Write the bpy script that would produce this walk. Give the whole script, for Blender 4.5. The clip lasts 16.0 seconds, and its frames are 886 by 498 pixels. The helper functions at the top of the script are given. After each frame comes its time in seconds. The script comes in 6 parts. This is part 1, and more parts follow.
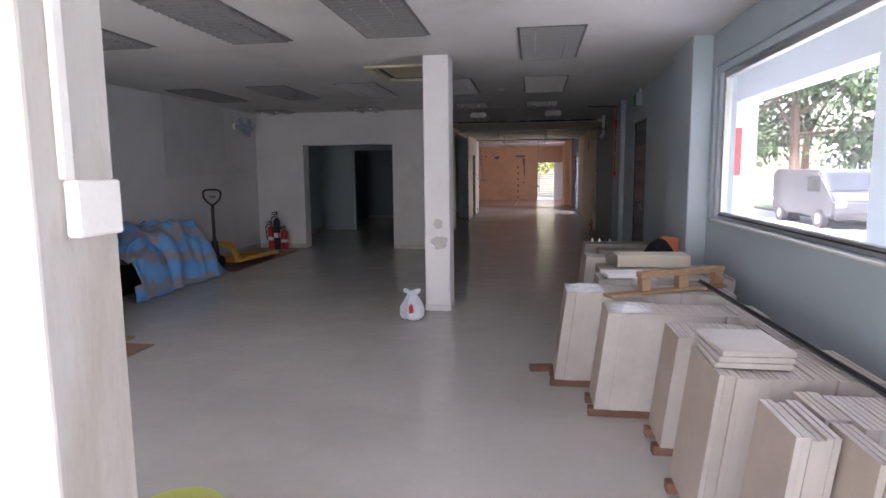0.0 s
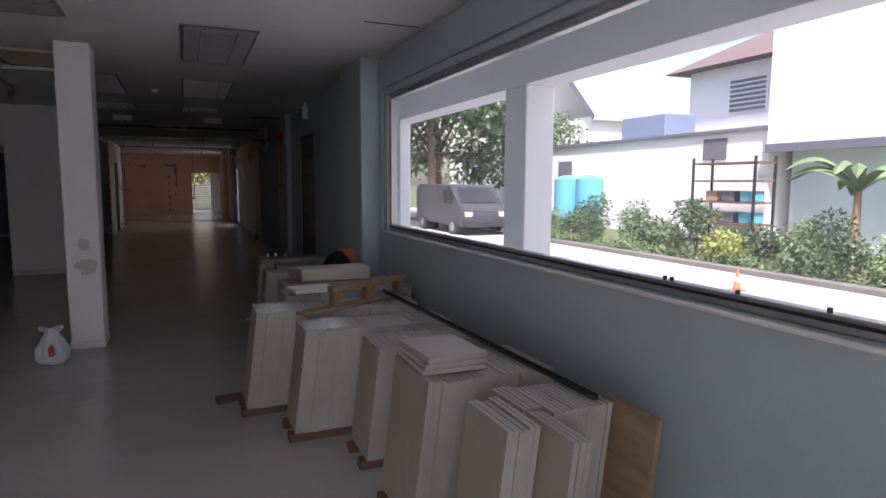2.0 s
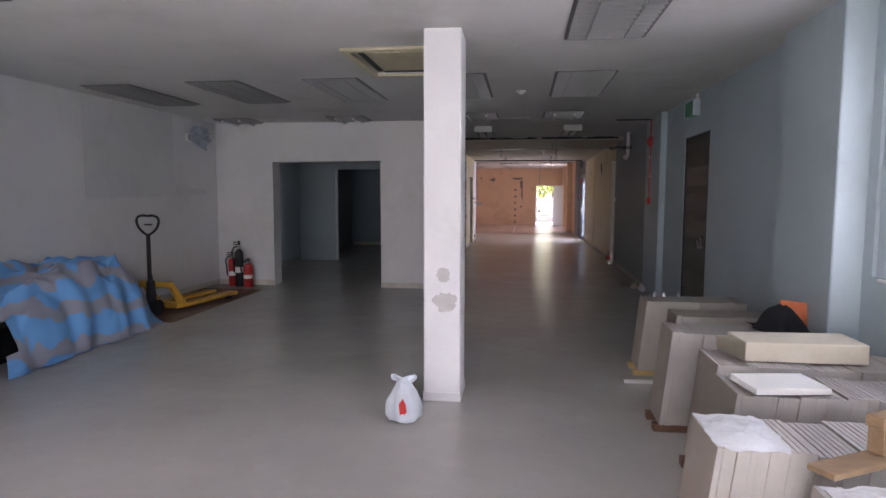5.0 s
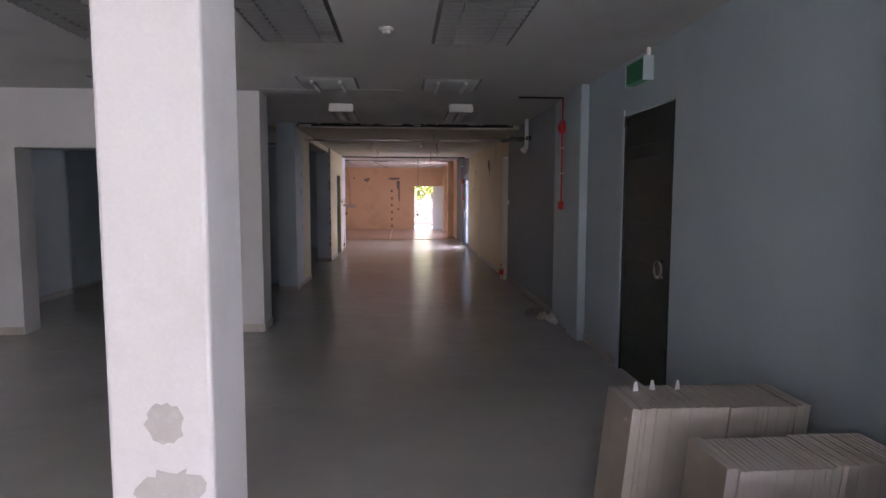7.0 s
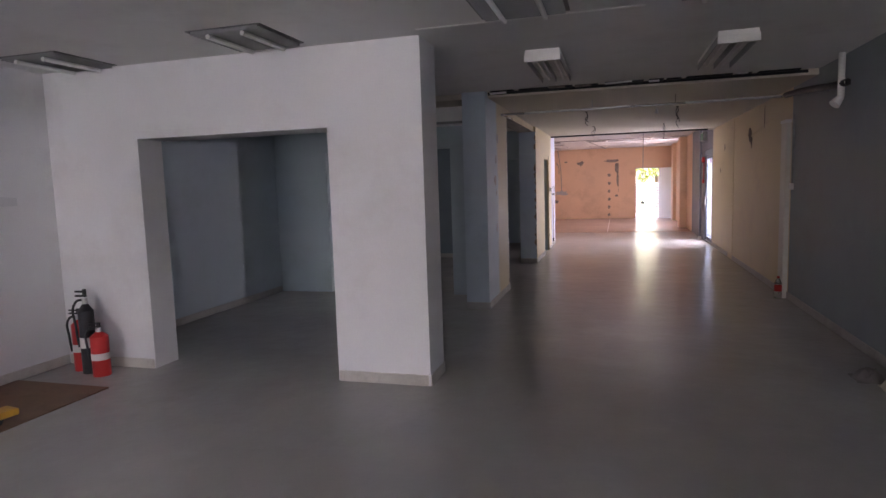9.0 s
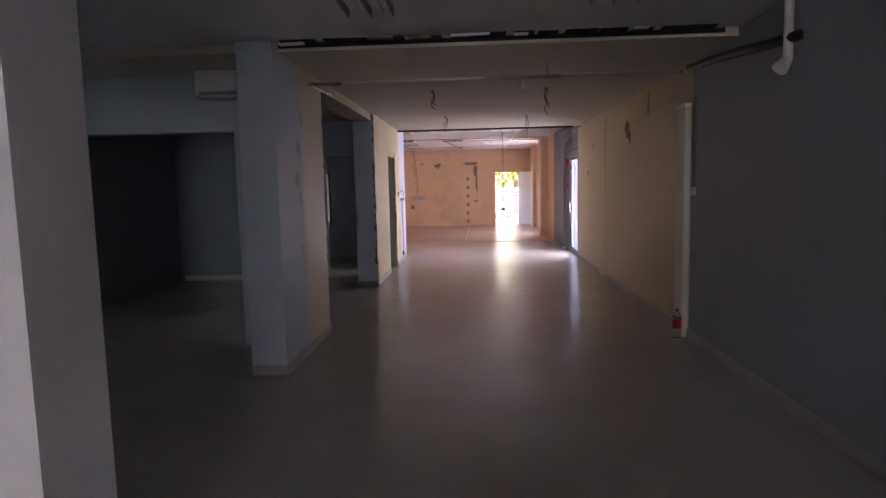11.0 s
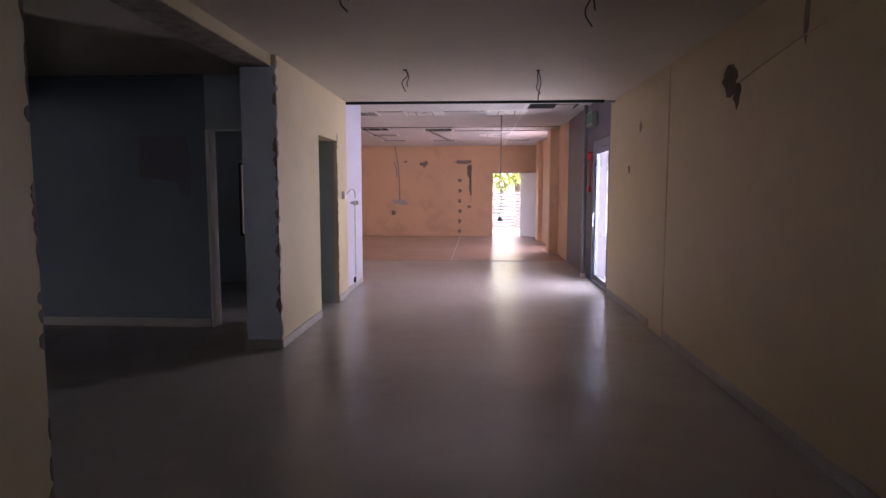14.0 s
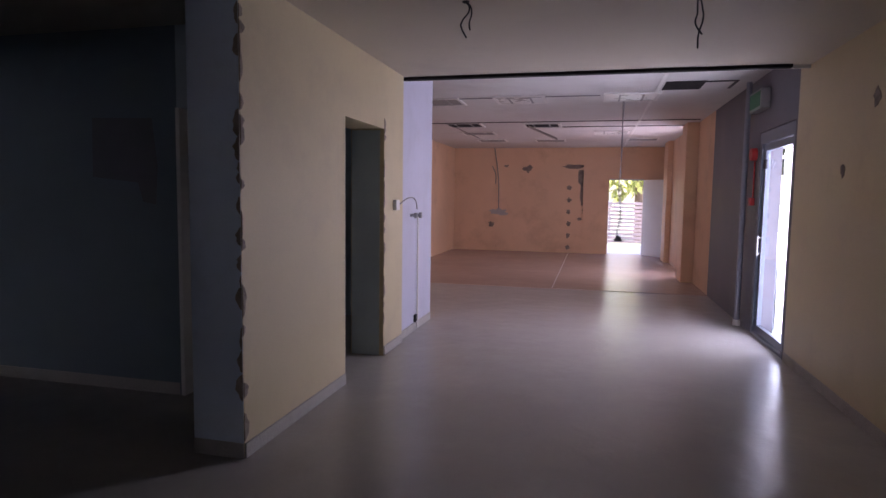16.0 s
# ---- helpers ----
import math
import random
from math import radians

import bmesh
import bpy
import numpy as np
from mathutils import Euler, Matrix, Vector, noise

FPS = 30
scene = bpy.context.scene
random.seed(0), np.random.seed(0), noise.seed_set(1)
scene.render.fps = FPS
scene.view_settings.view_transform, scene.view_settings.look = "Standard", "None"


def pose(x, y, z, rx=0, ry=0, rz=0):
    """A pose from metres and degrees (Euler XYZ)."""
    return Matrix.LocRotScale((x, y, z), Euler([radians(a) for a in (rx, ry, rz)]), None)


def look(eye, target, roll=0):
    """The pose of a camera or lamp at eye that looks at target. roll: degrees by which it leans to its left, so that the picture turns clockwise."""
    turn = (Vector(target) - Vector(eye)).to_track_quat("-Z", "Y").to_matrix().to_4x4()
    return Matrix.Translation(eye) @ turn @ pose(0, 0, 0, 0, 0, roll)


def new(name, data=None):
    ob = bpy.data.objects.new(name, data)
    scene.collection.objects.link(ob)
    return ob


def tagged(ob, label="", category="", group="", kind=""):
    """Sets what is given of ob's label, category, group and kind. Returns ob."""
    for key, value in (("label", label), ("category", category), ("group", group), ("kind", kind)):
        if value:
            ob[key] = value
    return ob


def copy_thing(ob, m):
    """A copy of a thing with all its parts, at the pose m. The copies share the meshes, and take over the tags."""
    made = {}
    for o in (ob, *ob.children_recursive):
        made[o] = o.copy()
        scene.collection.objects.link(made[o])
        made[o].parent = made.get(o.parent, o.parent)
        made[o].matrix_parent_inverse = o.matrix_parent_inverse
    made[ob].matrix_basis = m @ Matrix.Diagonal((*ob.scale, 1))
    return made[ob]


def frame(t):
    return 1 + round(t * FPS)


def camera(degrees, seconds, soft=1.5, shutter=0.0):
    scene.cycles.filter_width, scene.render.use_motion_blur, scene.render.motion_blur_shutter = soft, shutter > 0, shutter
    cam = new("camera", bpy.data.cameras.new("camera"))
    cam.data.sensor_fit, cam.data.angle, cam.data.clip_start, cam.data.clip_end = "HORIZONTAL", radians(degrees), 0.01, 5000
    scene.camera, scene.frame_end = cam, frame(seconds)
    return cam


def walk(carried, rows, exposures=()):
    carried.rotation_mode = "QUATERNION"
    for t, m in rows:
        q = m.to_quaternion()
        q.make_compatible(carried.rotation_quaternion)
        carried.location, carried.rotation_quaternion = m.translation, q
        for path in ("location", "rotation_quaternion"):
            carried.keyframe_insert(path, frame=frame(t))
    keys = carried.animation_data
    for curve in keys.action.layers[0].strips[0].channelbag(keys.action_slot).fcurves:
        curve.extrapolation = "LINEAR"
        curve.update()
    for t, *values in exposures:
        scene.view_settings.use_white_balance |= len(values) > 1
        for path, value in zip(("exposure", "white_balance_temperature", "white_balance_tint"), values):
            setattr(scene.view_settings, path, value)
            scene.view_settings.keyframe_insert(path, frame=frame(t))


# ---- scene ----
cam = camera(72.4, 16.0)
PATH = [
    (0, (1.061, 1.921, 1.518), (0.766, 3.883, 1.269), -0.6),
    (0.5, (1.018, 2.051, 1.514), (1.04, 4.04, 1.302), 1.6),
    (1, (0.946, 2.15, 1.509), (1.48, 4.069, 1.331), 0.6),
    (1.5, (0.903, 2.205, 1.511), (1.763, 4.002, 1.342), 0.9),
    (2, (0.891, 2.115, 1.533), (1.67, 3.944, 1.319), 0.3),
    (2.5, (0.883, 2.334, 1.51), (1.132, 4.302, 1.252), -0.4),
    (3, (0.874, 2.596, 1.509), (0.718, 4.572, 1.244), 0.5),
    (3.5, (0.802, 2.877, 1.51), (0.457, 4.833, 1.268), -0.2),
    (3.7, (0.747, 2.943, 1.535), (0.384, 4.901, 1.343), -1.0),
    (6, (0.6, 5.225, 1.566), (0.514, 7.216, 1.4), 0.5),
    (6.5, (0.622, 5.898, 1.54), (0.673, 7.892, 1.394), -0.6),
    (7, (0.674, 6.795, 1.582), (0.809, 8.783, 1.407), 0.1),
    (7.5, (0.729, 7.513, 1.577), (0.821, 9.505, 1.419), 0.8),
    (8, (0.707, 8.211, 1.584), (0.499, 10.19, 1.386), -1.6),
    (8.5, (0.667, 8.812, 1.576), (0.142, 10.731, 1.373), -0.1),
    (9, (0.522, 9.344, 1.619), (-0.031, 11.254, 1.408), -1.8),
    (9.5, (0.558, 9.901, 1.605), (0.139, 11.848, 1.418), 0.5),
    (10, (0.579, 10.506, 1.579), (0.361, 12.484, 1.388), 0.4),
    (10.2, (0.564, 10.789, 1.581), (0.408, 12.773, 1.381), -0.8),
    (12.3, (0.71, 13.721, 1.489), (0.615, 15.708, 1.277), -1.2),
    (12.5, (0.774, 13.938, 1.468), (0.72, 15.93, 1.302), 0.0),
    (13, (0.775, 14.635, 1.441), (0.77, 16.629, 1.288), -0.7),
    (13.5, (0.825, 15.249, 1.457), (0.783, 17.238, 1.254), -0.3),
    (14, (0.814, 15.958, 1.488), (0.697, 17.945, 1.294), -0.0),
    (14.5, (0.859, 16.599, 1.467), (0.631, 18.582, 1.347), 1.3),
    (15, (0.837, 17.248, 1.501), (0.514, 19.218, 1.382), -0.6),
    (15.5, (0.865, 17.849, 1.478), (0.518, 19.812, 1.323), -0.7),
    (16, (0.86, 18.46, 1.507), (0.383, 20.395, 1.335), 0.8),
]
EXPOSURES = [(0.0, 2.88, 6400, 31), (0.5, 3.00, 6400, 31), (1.0, 2.58, 6400, 32), (1.5, 1.45, 6450, 34), (2.0, 1.05, 6450, 34), (2.5, 1.20, 6450, 32), (3.0, 3.10, 6450, 31), (3.5, 3.28, 6450, 31),
             (6.0, 3.47, 6350, 32), (7.0, 3.45, 6450, 33), (7.5, 3.95, 6450, 34), (8.0, 3.98, 6500, 35), (8.5, 4.12, 6500, 36), (9.0, 4.08, 6450, 36), (9.5, 3.88, 6450, 36), (10.0, 3.82, 6450, 36), (12.5, 3.80, 6450, 42), (13.0, 3.70, 6450, 42), (14.5, 3.45, 6300, 41), (16.0, 3.02, 6050, 42)]
walk(cam, [(t, look(eye, target, roll)) for t, eye, target, roll in PATH], EXPOSURES)

# ---- light ----
world = bpy.data.worlds.new("sky")
scene.world = world
world.use_nodes = True
wn = world.node_tree
sky = wn.nodes.new("ShaderNodeTexSky")
sky.sky_type = "NISHITA"
sky.sun_disc = False
sky.sun_elevation, sky.sun_rotation = radians(58), radians(211)
sky.air_density, sky.dust_density = 1.4, 2.5
wn.nodes["Background"].inputs[1].default_value = 0.15
wn.links.new(sky.outputs[0], wn.nodes["Background"].inputs[0])

sun = new("sun", bpy.data.lights.new("sun", "SUN"))
sun.data.energy, sun.data.angle, sun.data.color = 5.0, radians(6), (1.0, 0.97, 0.93)
sun.matrix_world = look((-30, -50, 88), (0, 0, 0))


def daylight(name, x, y, z, w, h, target, power, colour=(0.93, 0.97, 1.0)):
    """Sky light standing in an opening."""
    lamp = new(name, bpy.data.lights.new(name, "AREA"))
    lamp.data.shape, lamp.data.size, lamp.data.size_y = "RECTANGLE", w, h
    lamp.data.energy, lamp.data.color = power, colour
    lamp.matrix_world = look((x, y, z), target)
    return lamp


daylight("daylight_shopfront", -0.65, 0.0, 1.18, 3.2, 2.3, (-0.65, 5, 1.18), 6.2)
daylight("daylight_shop_window", 2.73, 4.67, 1.73, 6.2, 1.15, (0, 4.67, 1.6), 2.2)
daylight("daylight_glass_door", 2.92, 25.38, 1.15, 1.2, 2.2, (0, 25.38, 1.15), 6.2)
daylight("daylight_back_door", 1.72, 35.85, 1.05, 1.0, 2.1, (1.72, 25, 1.05), 0.227, (1.0, 0.95, 0.72))
# added lamp for the far room, in a made-up opening out of view
daylight("daylight_added_window", 2.72, 31.23, 1.4, 0.85, 1.4, (-2, 31.23, 1.2), 5.4, (1.0, 0.94, 0.96))

# ---- materials ----


def ramp(nt, fac, stops):
    r = nt.nodes.new("ShaderNodeValToRGB")
    e = r.color_ramp.elements
    for i, (p, c) in enumerate(stops):
        el = e[i] if i < 2 else e.new(p)
        el.position, el.color = p, (*c, 1)
    nt.links.new(fac, r.inputs[0])
    return r.outputs[0]


def noise_tex(nt, scale, detail=6, rough=0.55, stretch=(1, 1, 1)):
    tc = nt.nodes.new("ShaderNodeTexCoord")
    mp = nt.nodes.new("ShaderNodeMapping")
    mp.inputs[3].default_value = stretch
    gm = nt.nodes.new("ShaderNodeNewGeometry")
    nt.links.new(gm.outputs["Position"], mp.inputs[0])
    n = nt.nodes.new("ShaderNodeTexNoise")
    n.inputs["Scale"].default_value, n.inputs["Detail"].default_value, n.inputs["Roughness"].default_value = scale, detail, rough
    nt.links.new(mp.outputs[0], n.inputs["Vector"])
    nt.nodes.remove(tc)
    return n.outputs["Fac"]


def surface(name, base, rough=0.6, metal=0.0, vary=0.12, stain=None, stain_amount=0.35, stain_scale=0.9, grain=60, bump=0.02, stretch=(1, 1, 1), spec=0.5):
    """A base colour that wavers at two scales, with stains, fine grain and bump."""
    m = bpy.data.materials.new(name)
    m.use_nodes = True
    nt = m.node_tree
    b = nt.nodes["Principled BSDF"]
    big = noise_tex(nt, stain_scale, 8, 0.6, stretch)
    fine = noise_tex(nt, grain, 3, 0.6, stretch)
    lo = tuple(c * (1 - vary) for c in base)
    hi = tuple(min(1, c * (1 + vary * 0.6)) for c in base)
    col = ramp(nt, big, [(0.3, lo), (0.7, hi)])
    if stain:
        mix = nt.nodes.new("ShaderNodeMix")
        mix.data_type = "RGBA"
        mask = ramp(nt, noise_tex(nt, stain_scale * 1.7, 9, 0.68, stretch), [(0.52, (0, 0, 0)), (0.74, (stain_amount,) * 3)])
        nt.links.new(mask, mix.inputs[0])
        nt.links.new(col, mix.inputs[6])
        mix.inputs[7].default_value = (*stain, 1)
        col = mix.outputs[2]
    g = nt.nodes.new("ShaderNodeMix")
    g.data_type, g.blend_type = "RGBA", "MULTIPLY"
    g.inputs[0].default_value = 1.0
    nt.links.new(col, g.inputs[6])
    nt.links.new(ramp(nt, fine, [(0.35, (0.96, 0.96, 0.96)), (0.65, (1, 1, 1))]), g.inputs[7])
    nt.links.new(g.outputs[2], b.inputs["Base Color"])
    rr = ramp(nt, big, [(0.3, (max(0, rough - 0.08),) * 3), (0.7, (min(1, rough + 0.08),) * 3)])
    nt.links.new(rr, b.inputs["Roughness"])
    b.inputs["Metallic"].default_value = metal
    b.inputs["Specular IOR Level"].default_value = spec
    if bump:
        bp = nt.nodes.new("ShaderNodeBump")
        bp.inputs["Strength"].default_value, bp.inputs["Distance"].default_value = 0.5, bump
        nt.links.new(fine, bp.inputs["Height"])
        nt.links.new(bp.outputs[0], b.inputs["Normal"])
    return m


def glass(name, tint=(0.93, 0.97, 0.96), rough=0.0, ior=1.1):
    m = bpy.data.materials.new(name)
    m.use_nodes = True
    b = m.node_tree.nodes["Principled BSDF"]
    b.inputs["Base Color"].default_value = (*tint, 1)
    b.inputs["Transmission Weight"].default_value = 1
    b.inputs["Roughness"].default_value, b.inputs["IOR"].default_value = rough, ior
    return m


def glowing(name, colour, strength):
    m = bpy.data.materials.new(name)
    m.use_nodes = True
    b = m.node_tree.nodes["Principled BSDF"]
    b.inputs["Base Color"].default_value = (*colour, 1)
    b.inputs["Emission Color"].default_value = (*colour, 1)
    b.inputs["Emission Strength"].default_value = strength
    return m


GRIME = (0.22, 0.19, 0.16)
M_WHITE = surface("white_wall_paint", (0.72, 0.71, 0.72), 0.55, vary=0.06, stain=(0.45, 0.42, 0.4), stain_amount=0.3, stain_scale=0.7, grain=90, bump=0.0014)
M_COLUMN = surface("column_paint", (0.78, 0.77, 0.78), 0.5, vary=0.05, stain=(0.5, 0.47, 0.44), stain_amount=0.25, stain_scale=1.6, grain=80, bump=0.0014)
M_BLUE = surface("pale_blue_wall_paint", (0.43, 0.52, 0.565), 0.5, vary=0.06, stain=(0.33, 0.37, 0.39), stain_amount=0.4, stain_scale=0.8, grain=90, bump=0.0012)
M_STUB = surface("light_blue_wall_paint", (0.50, 0.585, 0.64), 0.5, vary=0.06, stain=(0.38, 0.43, 0.46), stain_amount=0.4, stain_scale=0.9, grain=90, bump=0.0012)
M_SLATEWALL = surface("darker_slate_wall", (0.27, 0.315, 0.345), 0.6, vary=0.08, stain=(0.2, 0.23, 0.25), stain_amount=0.4, stain_scale=0.9, grain=90, bump=0.0014)
# wall blue with the dark side room's shade put into the colour
M_BLUE_SHADE = surface("pale_blue_paint_in_shade", (0.17, 0.22, 0.26), 0.6, vary=0.08, stain=(0.16, 0.19, 0.22), stain_amount=0.4, stain_scale=0.9, grain=90, bump=0.0014)
M_CREAM = surface("cream_wall_paint", (0.62, 0.525, 0.325), 0.5, vary=0.07, stain=(0.42, 0.35, 0.25), stain_amount=0.4, stain_scale=0.8, grain=90, bump=0.0014)
M_PEACH = surface("peach_wall_paint", (0.82, 0.565, 0.37), 0.55, vary=0.08, stain=(0.45, 0.27, 0.17), stain_amount=0.45, stain_scale=0.7, grain=90, bump=0.0014)
M_LILAC = surface("lilac_wall_paint", (0.56, 0.56, 0.68), 0.5, vary=0.06, stain=(0.4, 0.4, 0.46), stain_amount=0.35, stain_scale=1.2, grain=90, bump=0.0014)
M_DARKGREY = surface("dark_grey_wall_paint", (0.15, 0.15, 0.18), 0.55, vary=0.08, stain=(0.2, 0.19, 0.2), stain_amount=0.3, stain_scale=1.2, grain=90, bump=0.004)
M_CEIL = surface("ceiling_paint", (0.70, 0.69, 0.67), 0.7, vary=0.06, stain=(0.42, 0.39, 0.35), stain_amount=0.4, stain_scale=0.55, grain=120, bump=0.004)
M_CEIL_CREAM = surface("corridor_ceiling_paint", (0.59, 0.535, 0.435), 0.7, vary=0.06, stain=(0.42, 0.38, 0.32), stain_amount=0.35, stain_scale=0.6, grain=120, bump=0.004)


def two_tone(name, along, soft):
    """Pale blue paint that gives way to cream beyond `along` on the y axis, with a worn, uneven seam."""
    m = surface(name, (0.50, 0.585, 0.64), 0.5, vary=0.06, stain=(0.38, 0.43, 0.46), stain_amount=0.4, stain_scale=0.9, grain=90, bump=0.0012)
    nt = m.node_tree
    colour = nt.nodes["Principled BSDF"].inputs["Base Color"]
    blue = colour.links[0].from_socket
    place, parts = nt.nodes.new("ShaderNodeNewGeometry"), nt.nodes.new("ShaderNodeSeparateXYZ")
    nt.links.new(place.outputs["Position"], parts.inputs[0])
    wander = nt.nodes.new("ShaderNodeMath"); wander.operation = "MULTIPLY_ADD"
    nt.links.new(noise_tex(nt, 3.5, 7, 0.65), wander.inputs[0])
    wander.inputs[1].default_value = 0.22
    nt.links.new(parts.outputs[1], wander.inputs[2])
    share = nt.nodes.new("ShaderNodeMapRange")
    share.inputs[1].default_value, share.inputs[2].default_value = along + 0.11 - soft, along + 0.11 + soft
    nt.links.new(wander.outputs[0], share.inputs[0])
    mix = nt.nodes.new("ShaderNodeMix"); mix.data_type = "RGBA"
    nt.links.new(share.outputs[0], mix.inputs[0])
    nt.links.new(blue, mix.inputs[6])
    nt.links.new(ramp(nt, noise_tex(nt, 0.9, 8, 0.6), [(0.3, (0.56, 0.475, 0.305)), (0.7, (0.64, 0.545, 0.345))]), mix.inputs[7])
    nt.links.new(mix.outputs[2], colour)
    return m


M_TWOTONE = two_tone("blue_and_cream_wall_paint", 17.62, 0.07)
M_RAW = surface("raw_broken_plaster", (0.30, 0.25, 0.21), 0.9, vary=0.4, stain=(0.12, 0.1, 0.09), stain_amount=0.7, stain_scale=9, grain=60, bump=0.03)
# near-black that stands for the shade inside ceiling gaps and holes
M_DARK = surface("void_shade_black", (0.02, 0.02, 0.02), 0.9, vary=0.2)
M_SKIRT = surface("grey_skirting", (0.42, 0.40, 0.38), 0.5, vary=0.12, stain=GRIME, stain_amount=0.5, stain_scale=2.5)
M_ALU = surface("aluminium_frame", (0.55, 0.56, 0.57), 0.35, metal=0.8, vary=0.08, bump=0.001)
M_STEEL = surface("steel", (0.5, 0.5, 0.5), 0.3, metal=1.0, vary=0.1, bump=0.001)
M_BLACK = surface("black_plastic", (0.025, 0.025, 0.028), 0.5, vary=0.2, bump=0.002)
M_RED = surface("red_paint", (0.55, 0.03, 0.025), 0.35, vary=0.1, bump=0.001)
M_WPLASTIC = surface("white_plastic", (0.78, 0.77, 0.74), 0.45, vary=0.05, bump=0.001)
M_GLASS = glass("clear_glass")


def hazy_glass(name, haze):
    """Clear glass under a thin pale film, added to haze the view with daylight."""
    m = glass(name)
    nt = m.node_tree
    film = nt.nodes.new("ShaderNodeBsdfTranslucent")
    film.inputs["Color"].default_value = (0.85, 0.86, 0.88, 1)
    mix = nt.nodes.new("ShaderNodeMixShader")
    nt.links.new(ramp(nt, noise_tex(nt, 1.3, 6, 0.6), [(0.3, (haze * 0.75,) * 3), (0.7, (haze * 1.25,) * 3)]), mix.inputs[0])
    nt.links.new(nt.nodes["Principled BSDF"].outputs[0], mix.inputs[1])
    nt.links.new(film.outputs[0], mix.inputs[2])
    nt.links.new(mix.outputs[0], nt.nodes["Material Output"].inputs[0])
    return m


M_HAZEGLASS = hazy_glass("hazy_window_glass", 0.04)
M_OUTWHITE = surface("white_render", (0.86, 0.86, 0.85), 0.7, vary=0.05, stain=(0.6, 0.6, 0.58), stain_amount=0.25, stain_scale=0.5, grain=30, bump=0.01)


def floor_material(name, base, stain):
    m = surface(name, base, 0.3, vary=0.09, stain=stain, stain_amount=0.35, stain_scale=0.8, grain=140, bump=0.0006)
    nt = m.node_tree
    b = nt.nodes["Principled BSDF"]
    # slow unevenness that breaks up reflections
    bp = nt.nodes.new("ShaderNodeBump")
    bp.inputs["Strength"].default_value, bp.inputs["Distance"].default_value = 0.55, 0.014
    nt.links.new(noise_tex(nt, 4.2, 3, 0.5), bp.inputs["Height"])
    nt.links.new(bp.outputs[0], b.inputs["Normal"])
    for link in list(b.inputs["Roughness"].links):
        nt.links.remove(link)
    b.inputs["Roughness"].default_value = 0.215
    b.inputs["Specular IOR Level"].default_value = 0.28
    return m


M_FLOOR = floor_material("grey_floor_screed", (0.49, 0.47, 0.445), (0.62, 0.60, 0.57))
M_FLOOR_RED = floor_material("reddish_floor_screed", (0.46, 0.345, 0.295), (0.56, 0.46, 0.41))

# ---- building helpers ----


def box(bm, x0, x1, y0, y1, z0, z1, bevel=0.0, segments=1):
    """One box added to bm, with rounded edges where asked."""
    r = bmesh.ops.create_cube(bm, size=1)
    vs = r["verts"]
    for v in vs:
        v.co = Vector(((x0 + x1) / 2 + v.co.x * (x1 - x0), (y0 + y1) / 2 + v.co.y * (y1 - y0), (z0 + z1) / 2 + v.co.z * (z1 - z0)))
    if bevel:
        es = list({e for v in vs for e in v.link_edges})
        bmesh.ops.bevel(bm, geom=es, offset=bevel, segments=segments, affect="EDGES", profile=0.5)
    return bm


def tube(bm, a, b, r, r2=None, n=12, caps=True):
    """A round bar from a to b."""
    a, b = Vector(a), Vector(b)
    d = b - a
    m = Matrix.Translation((a + b) / 2) @ d.to_track_quat("Z", "Y").to_matrix().to_4x4()
    bmesh.ops.create_cone(bm, cap_ends=caps, segments=n, radius1=r, radius2=r if r2 is None else r2, depth=d.length, matrix=m)
    return bm


def mesh_of(name, bm, material, smooth=False):
    me = bpy.data.meshes.new(name)
    bmesh.ops.recalc_face_normals(bm, faces=bm.faces)
    bm.to_mesh(me)
    bm.free()
    if smooth:
        for p in me.polygons:
            p.use_smooth = True
    if material:
        me.materials.append(material)
    return me


def part(name, bm, material, parent, label="", smooth=False):
    ob = new(name, mesh_of(name, bm, material, smooth))
    ob.parent = parent
    return tagged(ob, label) if label else ob


def thing(name, bm, material, label, category, group="", kind="", smooth=False):
    return tagged(new(name, mesh_of(name, bm, material, smooth)), label, category, group, kind)


def holder(name, at, label, category, group=""):
    ob = new(name)
    ob.location = at
    ob.empty_display_size = 0.1
    return tagged(ob, label, category, group)


def curve_wire(name, pts, r, material, parent=None, bends=True):
    cu = bpy.data.curves.new(name, "CURVE")
    cu.dimensions, cu.bevel_depth, cu.bevel_resolution, cu.resolution_u = "3D", r, 2, 6
    sp = cu.splines.new("BEZIER")
    sp.bezier_points.add(len(pts) - 1)
    for p, co in zip(sp.bezier_points, pts):
        p.co = co
        p.handle_left_type = p.handle_right_type = "AUTO" if bends else "VECTOR"
    cu.materials.append(material)
    ob = new(name, cu)
    dg = bpy.context.evaluated_depsgraph_get()
    me = bpy.data.meshes.new_from_object(ob.evaluated_get(dg))
    bpy.data.objects.remove(ob)
    out = new(name, me)
    out.parent = parent
    return out


